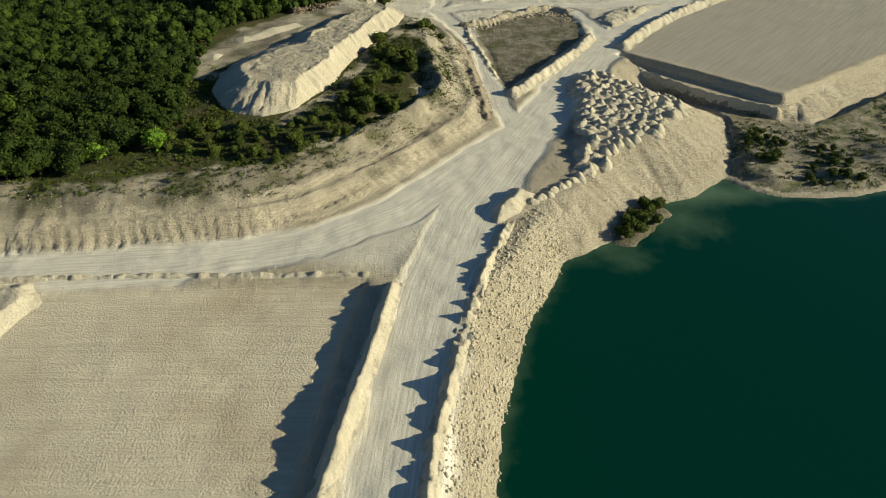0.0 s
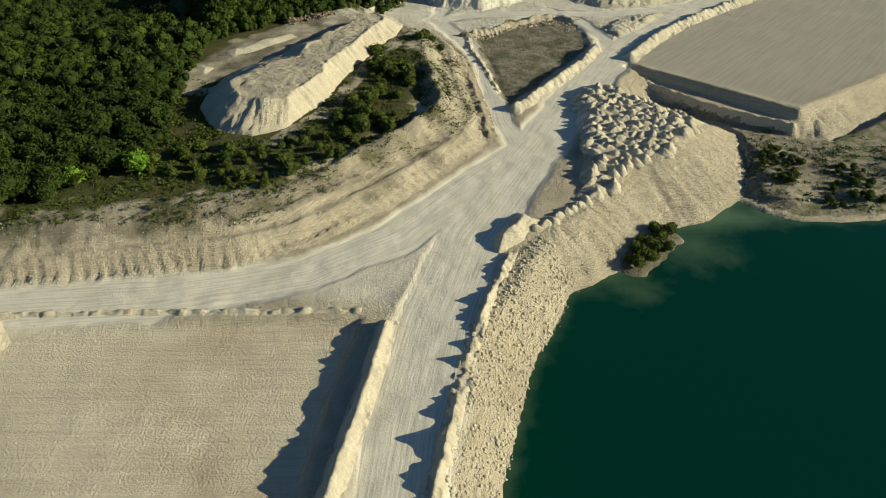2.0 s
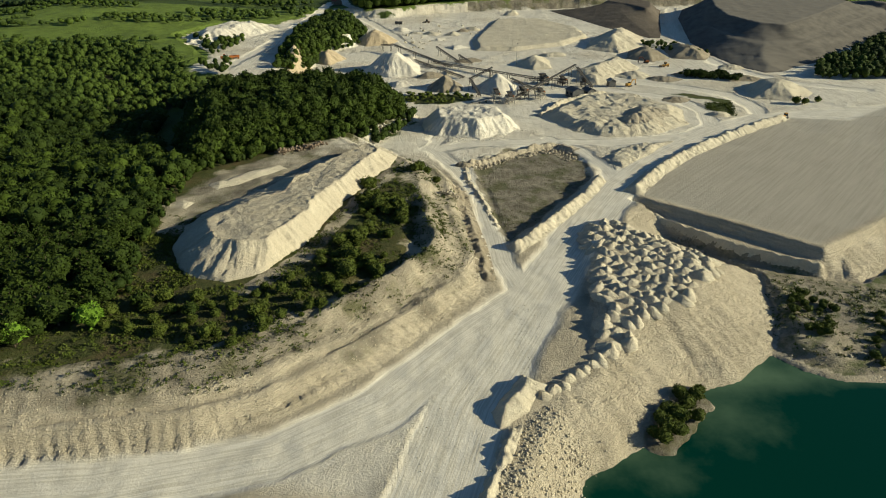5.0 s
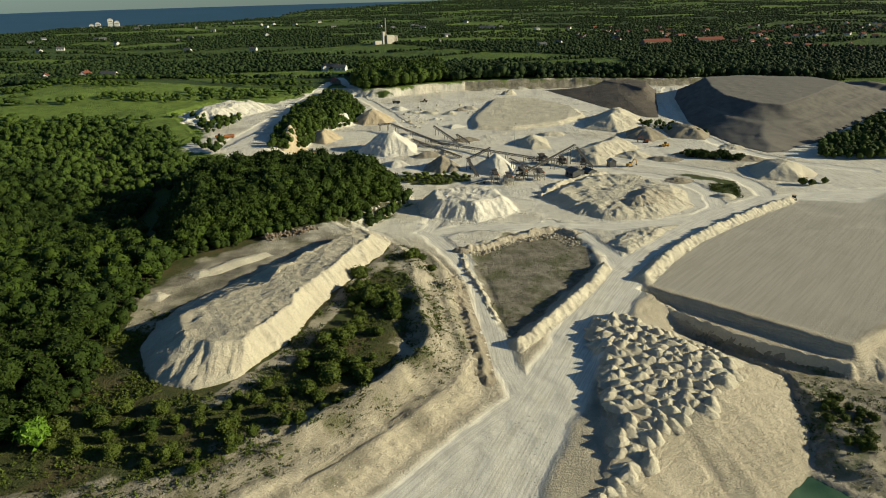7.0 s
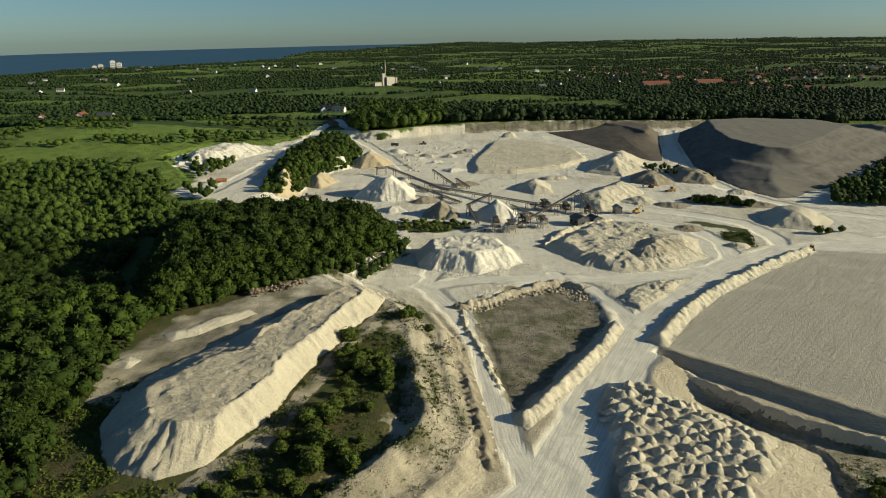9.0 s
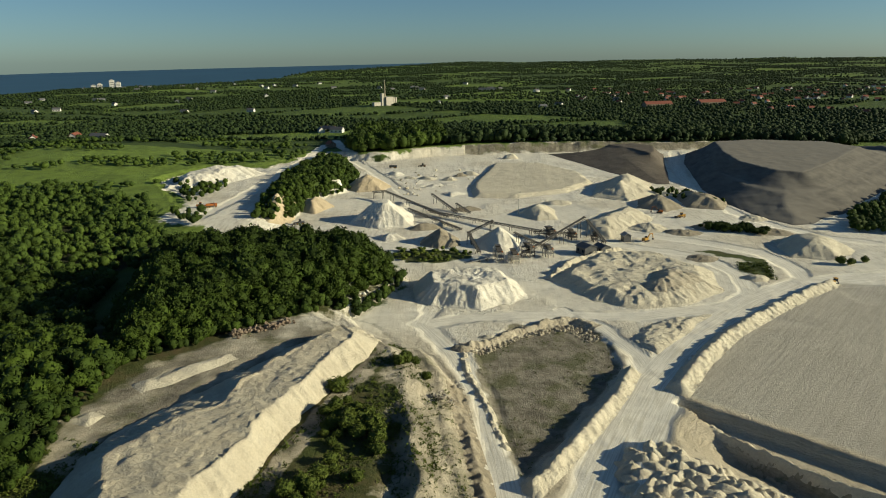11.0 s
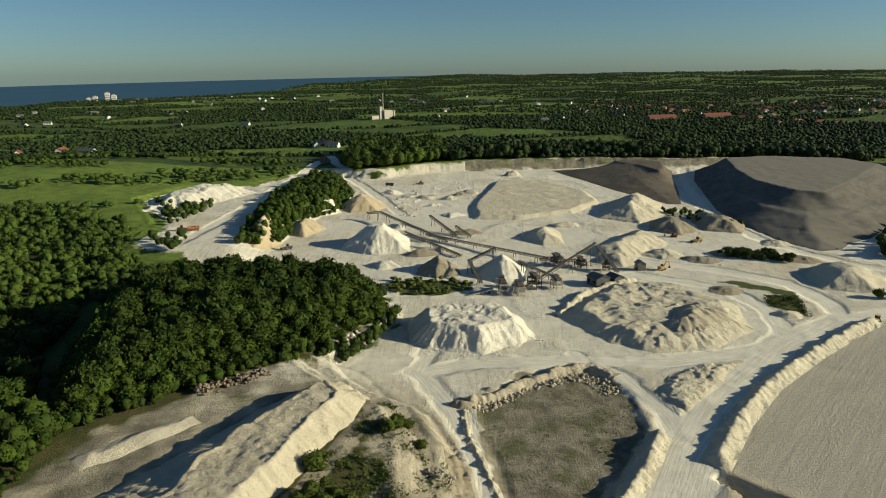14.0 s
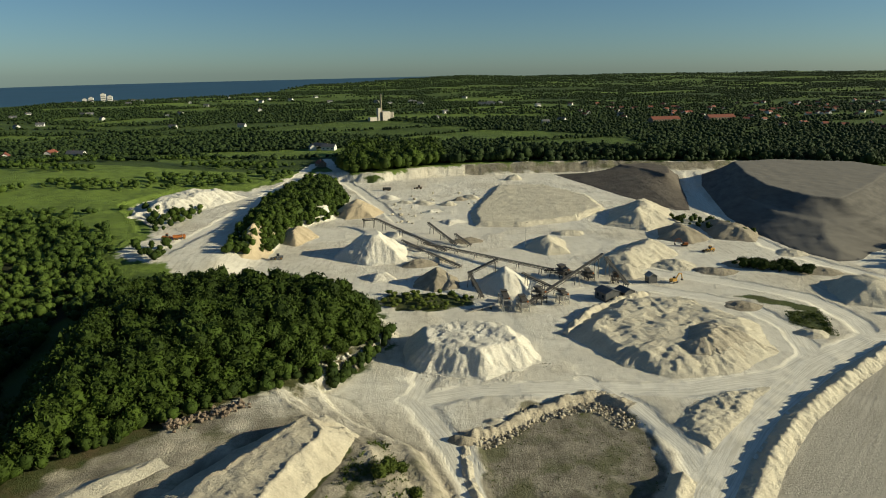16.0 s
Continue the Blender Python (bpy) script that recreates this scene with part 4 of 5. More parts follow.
for k in range(9):
    x, y = 29 + k * 2.6, 188.5 + k * 2.3
    ob = new("tipped_heap", MOUNDS[k % 6])
    ob.matrix_world = pose(x, y, gz(x, y) - 0.3, 0, 0, k * 70) @ Matrix.Diagonal((3.3, 2.7, 1.7, 1))
    tagged(ob, "small tipped mound of pale chalk on the bank's edge", "heap", "tipped mounds on the lake's edge")


# ---- rocks ----
def rock_arrays(seed, sub=1):
    r = np.random.default_rng(seed)
    bm = bmesh.new()
    bmesh.ops.create_icosphere(bm, subdivisions=sub, radius=1)
    v = np.array([q.co for q in bm.verts])
    f = np.array([[q.index for q in g.verts] for g in bm.faces])
    bm.free()
    for _ in range(7):
        n = r.standard_normal(3)
        n /= np.linalg.norm(n)
        d = v @ n
        v = v - np.outer(np.maximum(0, d - r.uniform(0.45, 0.8)), n)
    return v * r.uniform(0.7, 1.1, 3), f


ROCKS = [rock_arrays(s) for s in range(8)]


def rotations(n, rng, upright=False):
    a = rng.uniform(0, 2 * np.pi, n)
    c, s = np.cos(a), np.sin(a)
    out = np.zeros((n, 3, 3))
    out[:, 0, 0], out[:, 0, 1], out[:, 1, 0], out[:, 1, 1], out[:, 2, 2] = c, -s, s, c, 1
    if not upright:
        b = rng.uniform(-0.6, 0.6, n)
        t = np.zeros((n, 3, 3))
        t[:, 0, 0], t[:, 1, 1], t[:, 1, 2], t[:, 2, 1], t[:, 2, 2] = 1, np.cos(b), -np.sin(b), np.sin(b), np.cos(b)
        out = out @ t
    return out


def many(name, shapes, x, y, z, size, stretch, material, label, category, rng, upright=True, tint=None, spread=0.15, flat=True):
    """Uncountable small things as one object: copies of a few shapes, each turned and sized."""
    which = rng.integers(len(shapes), size=len(x))
    vs, fs, ts, base = [], [], [], 0
    for i, shape in enumerate(shapes):
        v, f = shape[0], shape[1]
        m = which == i
        n = m.sum()
        if not n:
            continue
        sc = size[m][:, None] * (1 + spread * rng.uniform(-1, 1, (n, 3)))
        sc[:, 2] *= stretch
        p = np.einsum("nij,nvj->nvi", rotations(n, rng, upright), v[None] * sc[:, None, :])
        p = p + np.stack([x[m], y[m], z[m]], 1)[:, None, :]
        vs.append(p.reshape(-1, 3))
        fs.append((f[None] + (np.arange(n) * len(v))[:, None, None] + base).reshape(-1, f.shape[1]))
        ts.append(np.repeat(rng.random(n) if tint is None else tint[m], len(v)))
        base += n * len(v)
    ob = link_mesh(name, np.concatenate(vs), np.concatenate(fs), material, smooth_shade=not flat)
    attribute(ob, "tint", np.concatenate(ts))
    return tagged(ob, label, category, kind="stuff")


def rock_field(name, pts, count, lo, hi, material, label, seed):
    r = np.random.default_rng(seed)
    p = np.array(pts, float)
    x, y = r.uniform(p[:, 0].min(), p[:, 0].max(), count * 3), r.uniform(p[:, 1].min(), p[:, 1].max(), count * 3)
    m = np.flatnonzero(area_dist(x, y, pts) < 0)[:count]
    x, y = x[m], y[m]
    size = lo + (hi - lo) * r.random(len(x)) ** 4
    return many(name, ROCKS, x, y, surface(x, y) + size * 0.12, size, 0.8, material, label, "rock", r, upright=False)


rock_field("bank_rubble", [(-3, 80), (0, 104), (7, 131), (17, 172), (30, 186), (41, 168), (30, 150), (24, 140), (18, 121), (13, 100), (10, 78)], 5000, 0.12, 0.75, CHALK, "broken pale chalk blocks down the lake bank", 3)
rock_field("bank_rubble", [(30, 186), (50, 206), (72, 232), (90, 240), (107, 262), (124, 270), (108, 222), (77, 202), (56, 180), (41, 168)], 2200, 0.10, 0.35, CHALK, "small chalk stones on the tipped slope", 4)
rock_field("basin_rubble", [(12, 372), (36, 396), (64, 408), (74, 384), (66, 380), (60, 394), (40, 386), (20, 368)], 1500, 0.25, 1.3, TAN, "rough rubble round the dark basin", 5)
rock_field("terrace_rubble", [(-133, 162), (-60, 171), (-18, 203), (0, 225), (16, 262), (10, 330), (2, 322), (4, 262), (-14, 222), (-52, 188), (-90, 181), (-133, 180)], 5200, 0.10, 0.42, CHALK, "loose stones and clods on the terrace bank", 6)
rock_field("field_clods", [(-130, 146), (-24, 147), (-30, 80), (-90, 78)], 1600, 0.06, 0.28, CHALK, "small chalk clods on the worked field", 16)
rock_field("verge_clods", [(-22, 150), (20, 232), (8, 190), (-8, 150), (-60, 152)], 700, 0.06, 0.25, CHALK, "small chalk clods between the haul roads", 17)
rock_field("verge_clods", [(24, 236), (36, 232), (50, 222), (48, 200), (30, 190), (22, 200)], 500, 0.06, 0.3, CHALK, "small chalk clods beside the tipping bank", 18)
rock_field("heap_rubble", [(-12, 428), (-4, 416), (22, 410), (50, 428), (54, 450), (46, 432), (22, 416), (0, 424)], 500, 0.15, 0.7, WHITE, "white chalk lumps at the foot of the heap", 19)
rock_field("shore_rubble", [(108, 222), (114, 213), (135, 207), (165, 213), (170, 220), (140, 214), (118, 222)], 160, 0.2, 0.8, ROCK, "stones along the lake shore", 8)


def rock_things(name, spots, lo, hi, material, label, group, seed):
    r = np.random.default_rng(seed)
    meshes = []
    for v, f in ROCKS:
        me = bpy.data.meshes.new(name)
        me.from_pydata(v.tolist(), [], f.tolist())
        me.materials.append(material)
        meshes.append(me)
    for x, y, lift in spots:
        s = r.uniform(lo, hi)
        ob = new(name, meshes[r.integers(8)])
        ob.matrix_world = pose(x, y, gz(x, y) + lift + s * 0.35, r.uniform(-25, 25), r.uniform(-25, 25), r.uniform(0, 360)) @ Matrix.Diagonal((s, s * 0.8, s * 0.7, 1))
        tagged(ob, label, "boulder", group)


rr = np.random.default_rng(11)
pile = []
for k in range(130):
    u, w = rr.uniform(0, 1), rr.normal(0, 1.0)
    pile.append((-82 + u * 22 + w * 1.1, 362 + u * 16 - w * 1.4, max(0, 1.6 - abs(w)) * rr.uniform(0, 1.2)))
rock_things("boulder", pile, 0.6, 1.5, BROWN_ROCK, "brownish quarried boulder in a heap below the woods", "boulder heap below the woods", 12)
edge = [(-46 + 18 * u + rr.normal(0, 1.2), 408 + 32 * u + rr.normal(0, 1.2), 0) for u in rr.random(16)]
rock_things("boulder", edge, 0.7, 1.5, WHITE, "large white chalk boulder at the wood's edge", "boulders along the wood's edge", 13)
small_pile = [(6 + rr.normal(0, 2.2), 320 + rr.normal(0, 2.0), rr.uniform(0, 1.2)) for _ in range(34)]
rock_things("boulder", small_pile, 0.5, 1.2, ROCK, "grey chalk boulder in a small heap by the track", "boulder heap by the track", 14)
yard = [(rr.uniform(-40, 60), rr.uniform(690, 830), 0) for _ in range(40)]
rock_things("boulder", yard, 1.0, 2.6, CHALK, "pale chalk block on the quarry floor", "blocks on the upper floor", 15)


# ---- trees ----
def crown_arrays(seed, sub=2, leaves=160, lobe=0.33, leaf=0.12):
    """A crown of unit radius standing on z = 0: lobed mass with ragged leaf sprays over it."""
    r = np.random.default_rng(seed)
    bm = bmesh.new()
    bmesh.ops.create_icosphere(bm, subdivisions=sub, radius=1)
    v = np.array([q.co for q in bm.verts])
    f = np.array([[q.index for q in g.verts] for g in bm.faces])
    bm.free()
    centres = r.standard_normal((22, 3))
    centres /= np.linalg.norm(centres, axis=1)[:, None]
    amp = r.uniform(0.1, lobe, 22)

    def radius(d):
        k = d @ centres.T
        return 0.68 + (amp * np.exp((k - 1) * 14)).max(axis=-1) + 0.05 * np.sin(d[..., 0] * 9 + seed) * np.sin(d[..., 1] * 8) * np.sin(d[..., 2] * 7)

    v = v * (radius(v) * r.uniform(0.94, 1.06, len(v)))[:, None]
    d = r.standard_normal((leaves, 3))
    d[:, 2] = np.abs(d[:, 2]) * 0.9 - 0.25
    d /= np.linalg.norm(d, axis=1)[:, None]
    c = d * (radius(d) * r.uniform(0.96, 1.16, leaves))[:, None]
    tri = c[:, None, :] + r.standard_normal((leaves, 3, 3)) * leaf
    lv, lf = tri.reshape(-1, 3), np.arange(leaves * 3).reshape(-1, 3) + len(v)
    v, f = np.concatenate([v, lv]), np.concatenate([f, lf])
    v[:, 2] = v[:, 2] * 0.95 + 0.85
    return v, f


CROWNS = [crown_arrays(s, 2, 420, 0.40, 0.10) for s in range(6)]
CROWNS_SMALL = [crown_arrays(s + 20, 2, 60, 0.4, 0.15) for s in range(5)]
CROWNS_TALL = [crown_arrays(s + 80, 2, 340, 0.42, 0.105) for s in range(5)]
CROWNS_MID = [crown_arrays(s + 60, 2, 150, 0.42, 0.12) for s in range(5)]
CROWNS_FAR = [crown_arrays(s + 40, 1, 3, 0.45, 0.2) for s in range(5)]


def trunk_mesh():
    bm = bmesh.new()
    bmesh.ops.create_cone(bm, cap_ends=True, segments=7, radius1=0.07, radius2=0.035, depth=0.9, matrix=Matrix.Translation((0, 0, 0.35)))
    for k in range(5):
        a = k * 1.26
        bar(bm, (0, 0, 0.45 + 0.05 * k), (math.cos(a) * 0.4, math.sin(a) * 0.4, 0.95 + 0.04 * k), 0.025)
    me = bpy.data.meshes.new("trunk")
    bm.to_mesh(me)
    bm.free()
    me.materials.append(BARK)
    return me


TRUNK = trunk_mesh()


def crown_mesh(arrays, material):
    v, f = arrays
    me = bpy.data.meshes.new("crown")
    me.from_pydata(v.tolist(), [], f.tolist())
    me.materials.append(material)
    a = me.attributes.new("tint", "FLOAT", "POINT")
    a.data.foreach_set("value", np.full(len(v), 0.5, np.float32))
    return me


CROWN_MESHES = [crown_mesh(c, LEAF) for c in CROWNS]
SHRUB_MESHES = [crown_mesh(c, LEAF_SHRUB) for c in CROWNS]
FRESH_CROWN = crown_mesh(CROWNS[2], LEAF_BRIGHT)


def tree(x, y, r, h, rng, label, category="tree", group="", name="tree", mesh=None):
    """A tree: trunk with limbs, and a ragged crown of radius r; h is its whole height."""
    base = thing(name, pose(x, y, gz(x, y) - 0.1, 0, 0, rng.uniform(0, 360)), label, category, group)
    t = new("trunk", TRUNK)
    t.parent, t.scale = base, (r * 1.2, r * 1.2, h * 0.8)
    pool = SHRUB_MESHES if category == "shrub" else CROWN_MESHES
    c = new("crown", mesh or pool[rng.integers(len(pool))])
    lift = max(0.0, h - 1.75 * r)
    c.parent, c.location, c.scale = base, (0, 0, lift), (r, r * rng.uniform(0.85, 1.1), (h - lift) / 1.85)
    return base


SHRUBS = [(-100, 206), (-60, 196), (-44, 206), (-24, 226), (-20, 240), (-30, 262), (-40, 262), (-46, 242), (-62, 226), (-84, 228), (-98, 224)]
SCRUB = [(-38, 312), (-31, 322), (-14, 292), (-16, 262), (-18, 238), (-32, 234), (-37, 258), (-28, 277)]
rng = np.random.default_rng(5)
made = 0
# single trees and shrubs on the terrace and along the near edge of the woods
for x, y in zip(*scatter(SHRUBS, 5.4, rng, 0.55)):
    if rng.random() < 0.8:
        r = rng.uniform(0.8, 2.6)
        tree(x, y, r, r * rng.uniform(1.5, 2.0), rng, "low green shrub on the grassy terrace", "shrub", "shrubs on the terrace", "shrub")
for x, y in zip(*scatter(SCRUB, 4.0, rng, 0.5)):
    if float(fbm(x, y, 13, 2)) > rng.uniform(-0.8, 0.2):
        r = rng.uniform(1.2, 3.4)
        tree(x, y, r, r * rng.uniform(1.4, 1.9), rng, "dense green shrub on the eroded chalk slope", "shrub", "shrubs on the chalk slope", "shrub")
tree(-101, 208, 4.2, 8.0, rng, "bright fresh-green tree at the edge of the wood", mesh=FRESH_CROWN)
for x, y, r in ((-119, 200, 3.6), (-131, 203, 3.4), (-74, 214, 2.6), (-92, 220, 3.0)):
    tree(x, y, r, r * 1.9, rng, "light green young tree among darker scrub", group="young trees by the wood", mesh=FRESH_CROWN if r > 3.5 else None)
near_wood = [p for p in zip(*scatter(FOREST_LOW, 5.6, rng, 0.45)) if p[0] > -165 and p[1] < 275]
for x, y in near_wood:
    r = rng.uniform(2.8, 4.9)
    tree(x, y, r, r * rng.uniform(1.7, 2.2), rng, "dark green broadleaf tree in the mixed wood", group="trees of the near wood")
for x, y, r in ((-10, 340, 3.0), (-12, 336, 2.4), (-2, 334, 2.0), (-7, 345, 2.2)):
    tree(x, y, r, r * 1.8, rng, "round green bush by the haul track", "shrub", "bushes by the haul track", "shrub")
for x, y, r in ((236, 486, 3.2), (241, 484, 2.6), (252, 489, 2.4)):
    tree(x, y, r, r * 1.7, rng, "green bush at the foot of the pale spoil heap", "shrub", "bushes by the spoil heap", "shrub")
for x, y, r in ((62, 184, 3.0), (66, 188, 3.2), (70, 193, 2.8), (60, 180, 2.5), (65, 183, 2.4), (74, 197, 2.4), (64, 190, 2.6), (58, 182, 2.0), (72, 189, 2.0), (69, 197, 2.4), (76, 200, 2.0), (61, 187, 2.2)):
    tree(x, y, r, r * 1.9, rng, "olive green willow scrub on the lake islet", "shrub", "willows on the islet", "shrub")
for x, y in zip(*scatter([(118, 226), (124, 255), (132, 256), (138, 240), (128, 224)], 4.5, rng, 0.5)):
    r = rng.uniform(0.8, 1.9)
    tree(x, y, r, r * 1.6, rng, "dark low scrub on the low ground by the lake", "shrub", "scrub by the lake", "shrub")
for x, y in zip(*scatter([(134, 212), (139, 222), (150, 240), (160, 236), (158, 214), (146, 209)], 4.2, rng, 0.5)):
    r = rng.uniform(0.7, 2.0)
    tree(x, y, r, r * 1.6, rng, "dark low scrub on the low ground by the lake", "shrub", "scrub by the lake", "shrub")
for x, y in zip(*scatter([(186, 576), (190, 564), (222, 551), (230, 560), (206, 576)], 4.4, rng, 0.4)):
    r = rng.uniform(2.0, 3.2)
    tree(x, y, r, r * 1.9, rng, "green poplar scrub in a row on the quarry floor", "tree", "thicket on the quarry floor")

def tuft_arrays(seed):
    r = np.random.default_rng(seed)
    c = r.standard_normal((9, 3)) * (0.5, 0.5, 0.12) + (0, 0, 0.3)
    v = (c[:, None, :] + r.standard_normal((9, 3, 3)) * 0.28).reshape(-1, 3)
    v[:, 2] = np.abs(v[:, 2])
    return v, np.arange(27).reshape(-1, 3)


TUFTS = [tuft_arrays(s) for s in range(5)]


def weeds(pts, count, lo, hi, label, seed):
    r = np.random.default_rng(seed)
    p = np.array(pts, float)
    x, y = r.uniform(p[:, 0].min(), p[:, 0].max(), count * 3), r.uniform(p[:, 1].min(), p[:, 1].max(), count * 3)
    m = np.flatnonzero((area_dist(x, y, pts) < 0) & (fbm(x, y, 9, 3) > r.uniform(-0.7, 0.5, count * 3)))[:count]
    x, y = x[m], y[m]
    size = r.uniform(lo, hi, len(x))
    many("weeds", TUFTS, x, y, surface(x, y) - 0.05, size, 1.0, LEAF_SHRUB, label, "weeds", r, spread=0.3)


weeds([(-150, 178), (-60, 182), (-40, 198), (-12, 228), (2, 262), (2, 322), (-14, 365), (-48, 270), (-60, 232), (-100, 226), (-125, 195)], 7500, 0.35, 1.1, "rough weeds and tussocks on the dry terrace", 51)
weeds([(-104, 222), (-78, 232), (-96, 255), (-96, 284), (-114, 290), (-112, 262)], 1200, 0.4, 1.2, "rough weeds between mound and wood", 52)
weeds(DARK_PATCH, 450, 0.2, 0.6, "thin weeds in the dark basin", 53)
weeds([(108, 224), (124, 268), (158, 258), (200, 285), (240, 260), (200, 216), (150, 210), (116, 216)], 1800, 0.3, 1.1, "weeds on the low ground by the lake", 54)
weeds([(12, 262), (8, 330), (0, 322), (-2, 262), (-14, 228), (0, 238)], 700, 0.3, 0.8, "weeds on the eroded bank", 55)
weeds([(172, 474), (178, 492), (196, 490), (186, 458)], 350, 0.4, 1.2, "weedy strip beside the pit road", 56)


def wood(name, pts, spacing, lo, hi, shapes, label, seed, stretch=1.15, skip=None, keep=1.0, material=None, lift=0.25):
    r = np.random.default_rng(seed)
    x, y = scatter(pts, spacing, r, 0.45)
    m = r.random(len(x)) < keep
    if skip is not None:
        m &= ~skip(x, y)
    x, y = x[m], y[m]
    size = r.uniform(lo, hi, len(x))
    tint = np.clip(0.5 + 0.5 * fbm(x, y, 60, 2) + r.normal(0, 0.25, len(x)), 0, 1)
    return many(name, shapes, x, y, surface(x, y) + size * lift, size, stretch, material or LEAF, label, "woodland", r, tint=tint, spread=0.2)


def tall_wood(pts, spacing, label, seed):
    """High closed canopy that climbs from the wood's edge."""
    r = np.random.default_rng(seed)
    x, y = scatter(pts, spacing, r, 0.42)
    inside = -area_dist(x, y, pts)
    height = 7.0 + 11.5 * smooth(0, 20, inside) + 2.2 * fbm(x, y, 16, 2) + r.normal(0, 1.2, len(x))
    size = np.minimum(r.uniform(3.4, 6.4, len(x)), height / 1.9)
    # sunlit front put into the leaf colour: edge crowns lighter, inner ones darker
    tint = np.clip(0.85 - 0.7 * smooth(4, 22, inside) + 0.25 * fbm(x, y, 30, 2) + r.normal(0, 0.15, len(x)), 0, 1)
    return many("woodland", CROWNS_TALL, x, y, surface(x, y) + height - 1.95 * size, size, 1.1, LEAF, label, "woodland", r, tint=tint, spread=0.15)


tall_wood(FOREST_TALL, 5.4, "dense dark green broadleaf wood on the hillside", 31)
wood("woodland", FOREST_BACK, 6.0, 2.6, 3.8, CROWNS_SMALL, "lower trees behind the tall hillside wood", 63)
wood("woodland", FOREST_LOW, 5.8, 2.4, 4.6, CROWNS_MID, "lower mixed broadleaf wood and thicket", 32, skip=lambda x, y: ((x > -165) & (y < 275)) | (y > 470 + 30 * fbm(x, y, 40, 2)))
wood("woodland", FOREST_LOW, 5.6, 1.5, 3.6, CROWNS_SMALL, "light green scrub wood behind the hillside", 64, skip=lambda x, y: (y < 470 + 30 * fbm(x, y, 40, 2)), material=LEAF_LIGHT, keep=0.85)
wood("woodland", [(-165, 520), (-205, 575), (-235, 640), (-300, 665), (-440, 640), (-440, 540), (-290, 590), (-215, 560)], 6.0, 1.5, 3.6, CROWNS_SMALL, "lighter broadleaf scrub beyond the hillside wood", 61, material=LEAF_LIGHT, keep=0.85)
wood("thicket", [(-120, 330), (-98, 348), (-81, 366), (-54, 389), (-42, 409), (-52, 414), (-86, 380), (-104, 362), (-124, 340)], 3.4, 1.2, 2.6, CROWNS_SMALL, "leafy undergrowth along the edge of the wood", 62, keep=0.85)
wood("thicket", [(-103, 222), (-98, 228), (-108, 262), (-114, 330), (-121, 335), (-122, 300), (-116, 262)], 3.4, 1.2, 2.4, CROWNS_SMALL, "thin scrub at the wood's edge", 33, keep=0.8)
wood("woodland", WEDGE, 4.6, 1.8, 3.6, CROWNS_SMALL, "trees and scrub on the uncut wedge of ground", 34)
wood("woodland", [(-110, 905), (-62, 905), (-8, 950), (8, 968), (-6, 1090), (-120, 1090)], 8.0, 5.0, 8.5, CROWNS_SMALL, "tall wood above the quarry rim", 35, 1.3)
wood("tree_belt", [(4, 950), (80, 966), (185, 980), (284, 980), (374, 996), (500, 945), (560, 990), (380, 1040), (200, 1030), (0, 1010)], 7.5, 4.0, 7.0, CROWNS_SMALL, "dark tree belt along the far quarry rim", 36, 1.2, material=LEAF_FAR)
wood("thicket", [(-33, 508), (-25, 525), (6, 524), (21, 518), (21, 503), (-2, 494), (-18, 498)], 3.2, 0.9, 2.2, CROWNS_SMALL, "low scrub and grass on an island in the yard", 37, 0.7, keep=0.45, material=LEAF_SHRUB)
wood("thicket", [(-165, 560), (-200, 585), (-196, 630), (-250, 722), (-160, 720), (-168, 640), (-172, 590)], 7.0, 1.6, 3.4, CROWNS_SMALL, "scrub beside the side pit", 38, keep=0.7, skip=lambda x, y: (line_dist(x, y, ROAD_HOUSES) < 26) & (y > 600))
wood("thicket", [(-480, 560), (-200, 560), (-262, 730), (-240, 800), (-165, 810), (-150, 1000), (-500, 1050)], 8.5, 1.6, 4.4, CROWNS_SMALL, "scattered hawthorn bushes on green pasture", 39, 0.8, keep=0.75, material=LEAF_LIGHT, skip=lambda x, y: fbm(x * 0.45, y, 38, 3) < 0.18)
wood("thicket", [(282, 556), (330, 552), (420, 560), (520, 640), (560, 760), (540, 810), (470, 758), (400, 690), (348, 636), (308, 600)], 5.6, 2.0, 4.2, CROWNS_SMALL, "dark scrub wood below the spoil tip", 40)
wood("thicket", [(-47, 402), (-36, 422), (-29, 436), (-24, 456), (-17, 460), (-23, 436), (-32, 416), (-42, 400)], 3.4, 1.3, 2.8, CROWNS_SMALL, "leafy bushes on the bank below the wood", 65, keep=0.75)
wood("thicket", [(214, 646), (222, 632), (236, 655), (222, 690), (180, 720), (190, 690)], 5.0, 1.2, 2.6, CROWNS_SMALL, "scrub between the spoil heaps", 41, keep=0.6)


# farmland hedges, copses and far woods
r = np.random.default_rng(77)
fy = 960 + 3900 * r.random(420000) ** 1.5
fx = r.uniform(-1, 1, 420000) * (160 + 0.78 * fy)
cellid, hedge_d = cell_of(fx, fy)
copse = fbm(fx * 0.4, fy, 240, 3) + 0.55 * smooth(150, 420, fx) * smooth(2500, 1800, fy) + 0.45 * smooth(-100, -500, fx) * smooth(1600, 1000, fy)
wooded = CELL_TINT[cellid] < 0.13
keep = ((hedge_d < 3.5 + 0.004 * fy) & (r.random(len(fx)) < 0.9)) | (((copse > 0.42) | wooded) & (r.random(len(fx)) < 0.55))
keep &= (fy < coast(fx) - 20) & (area_near(fx, fy, QUARRY, 60) > 12)
keep &= ~((fx > 60) & (fx < 300) & (fy < 1250) & (hedge_d > 25))
fx, fy = fx[keep][:56000], fy[keep][:56000]
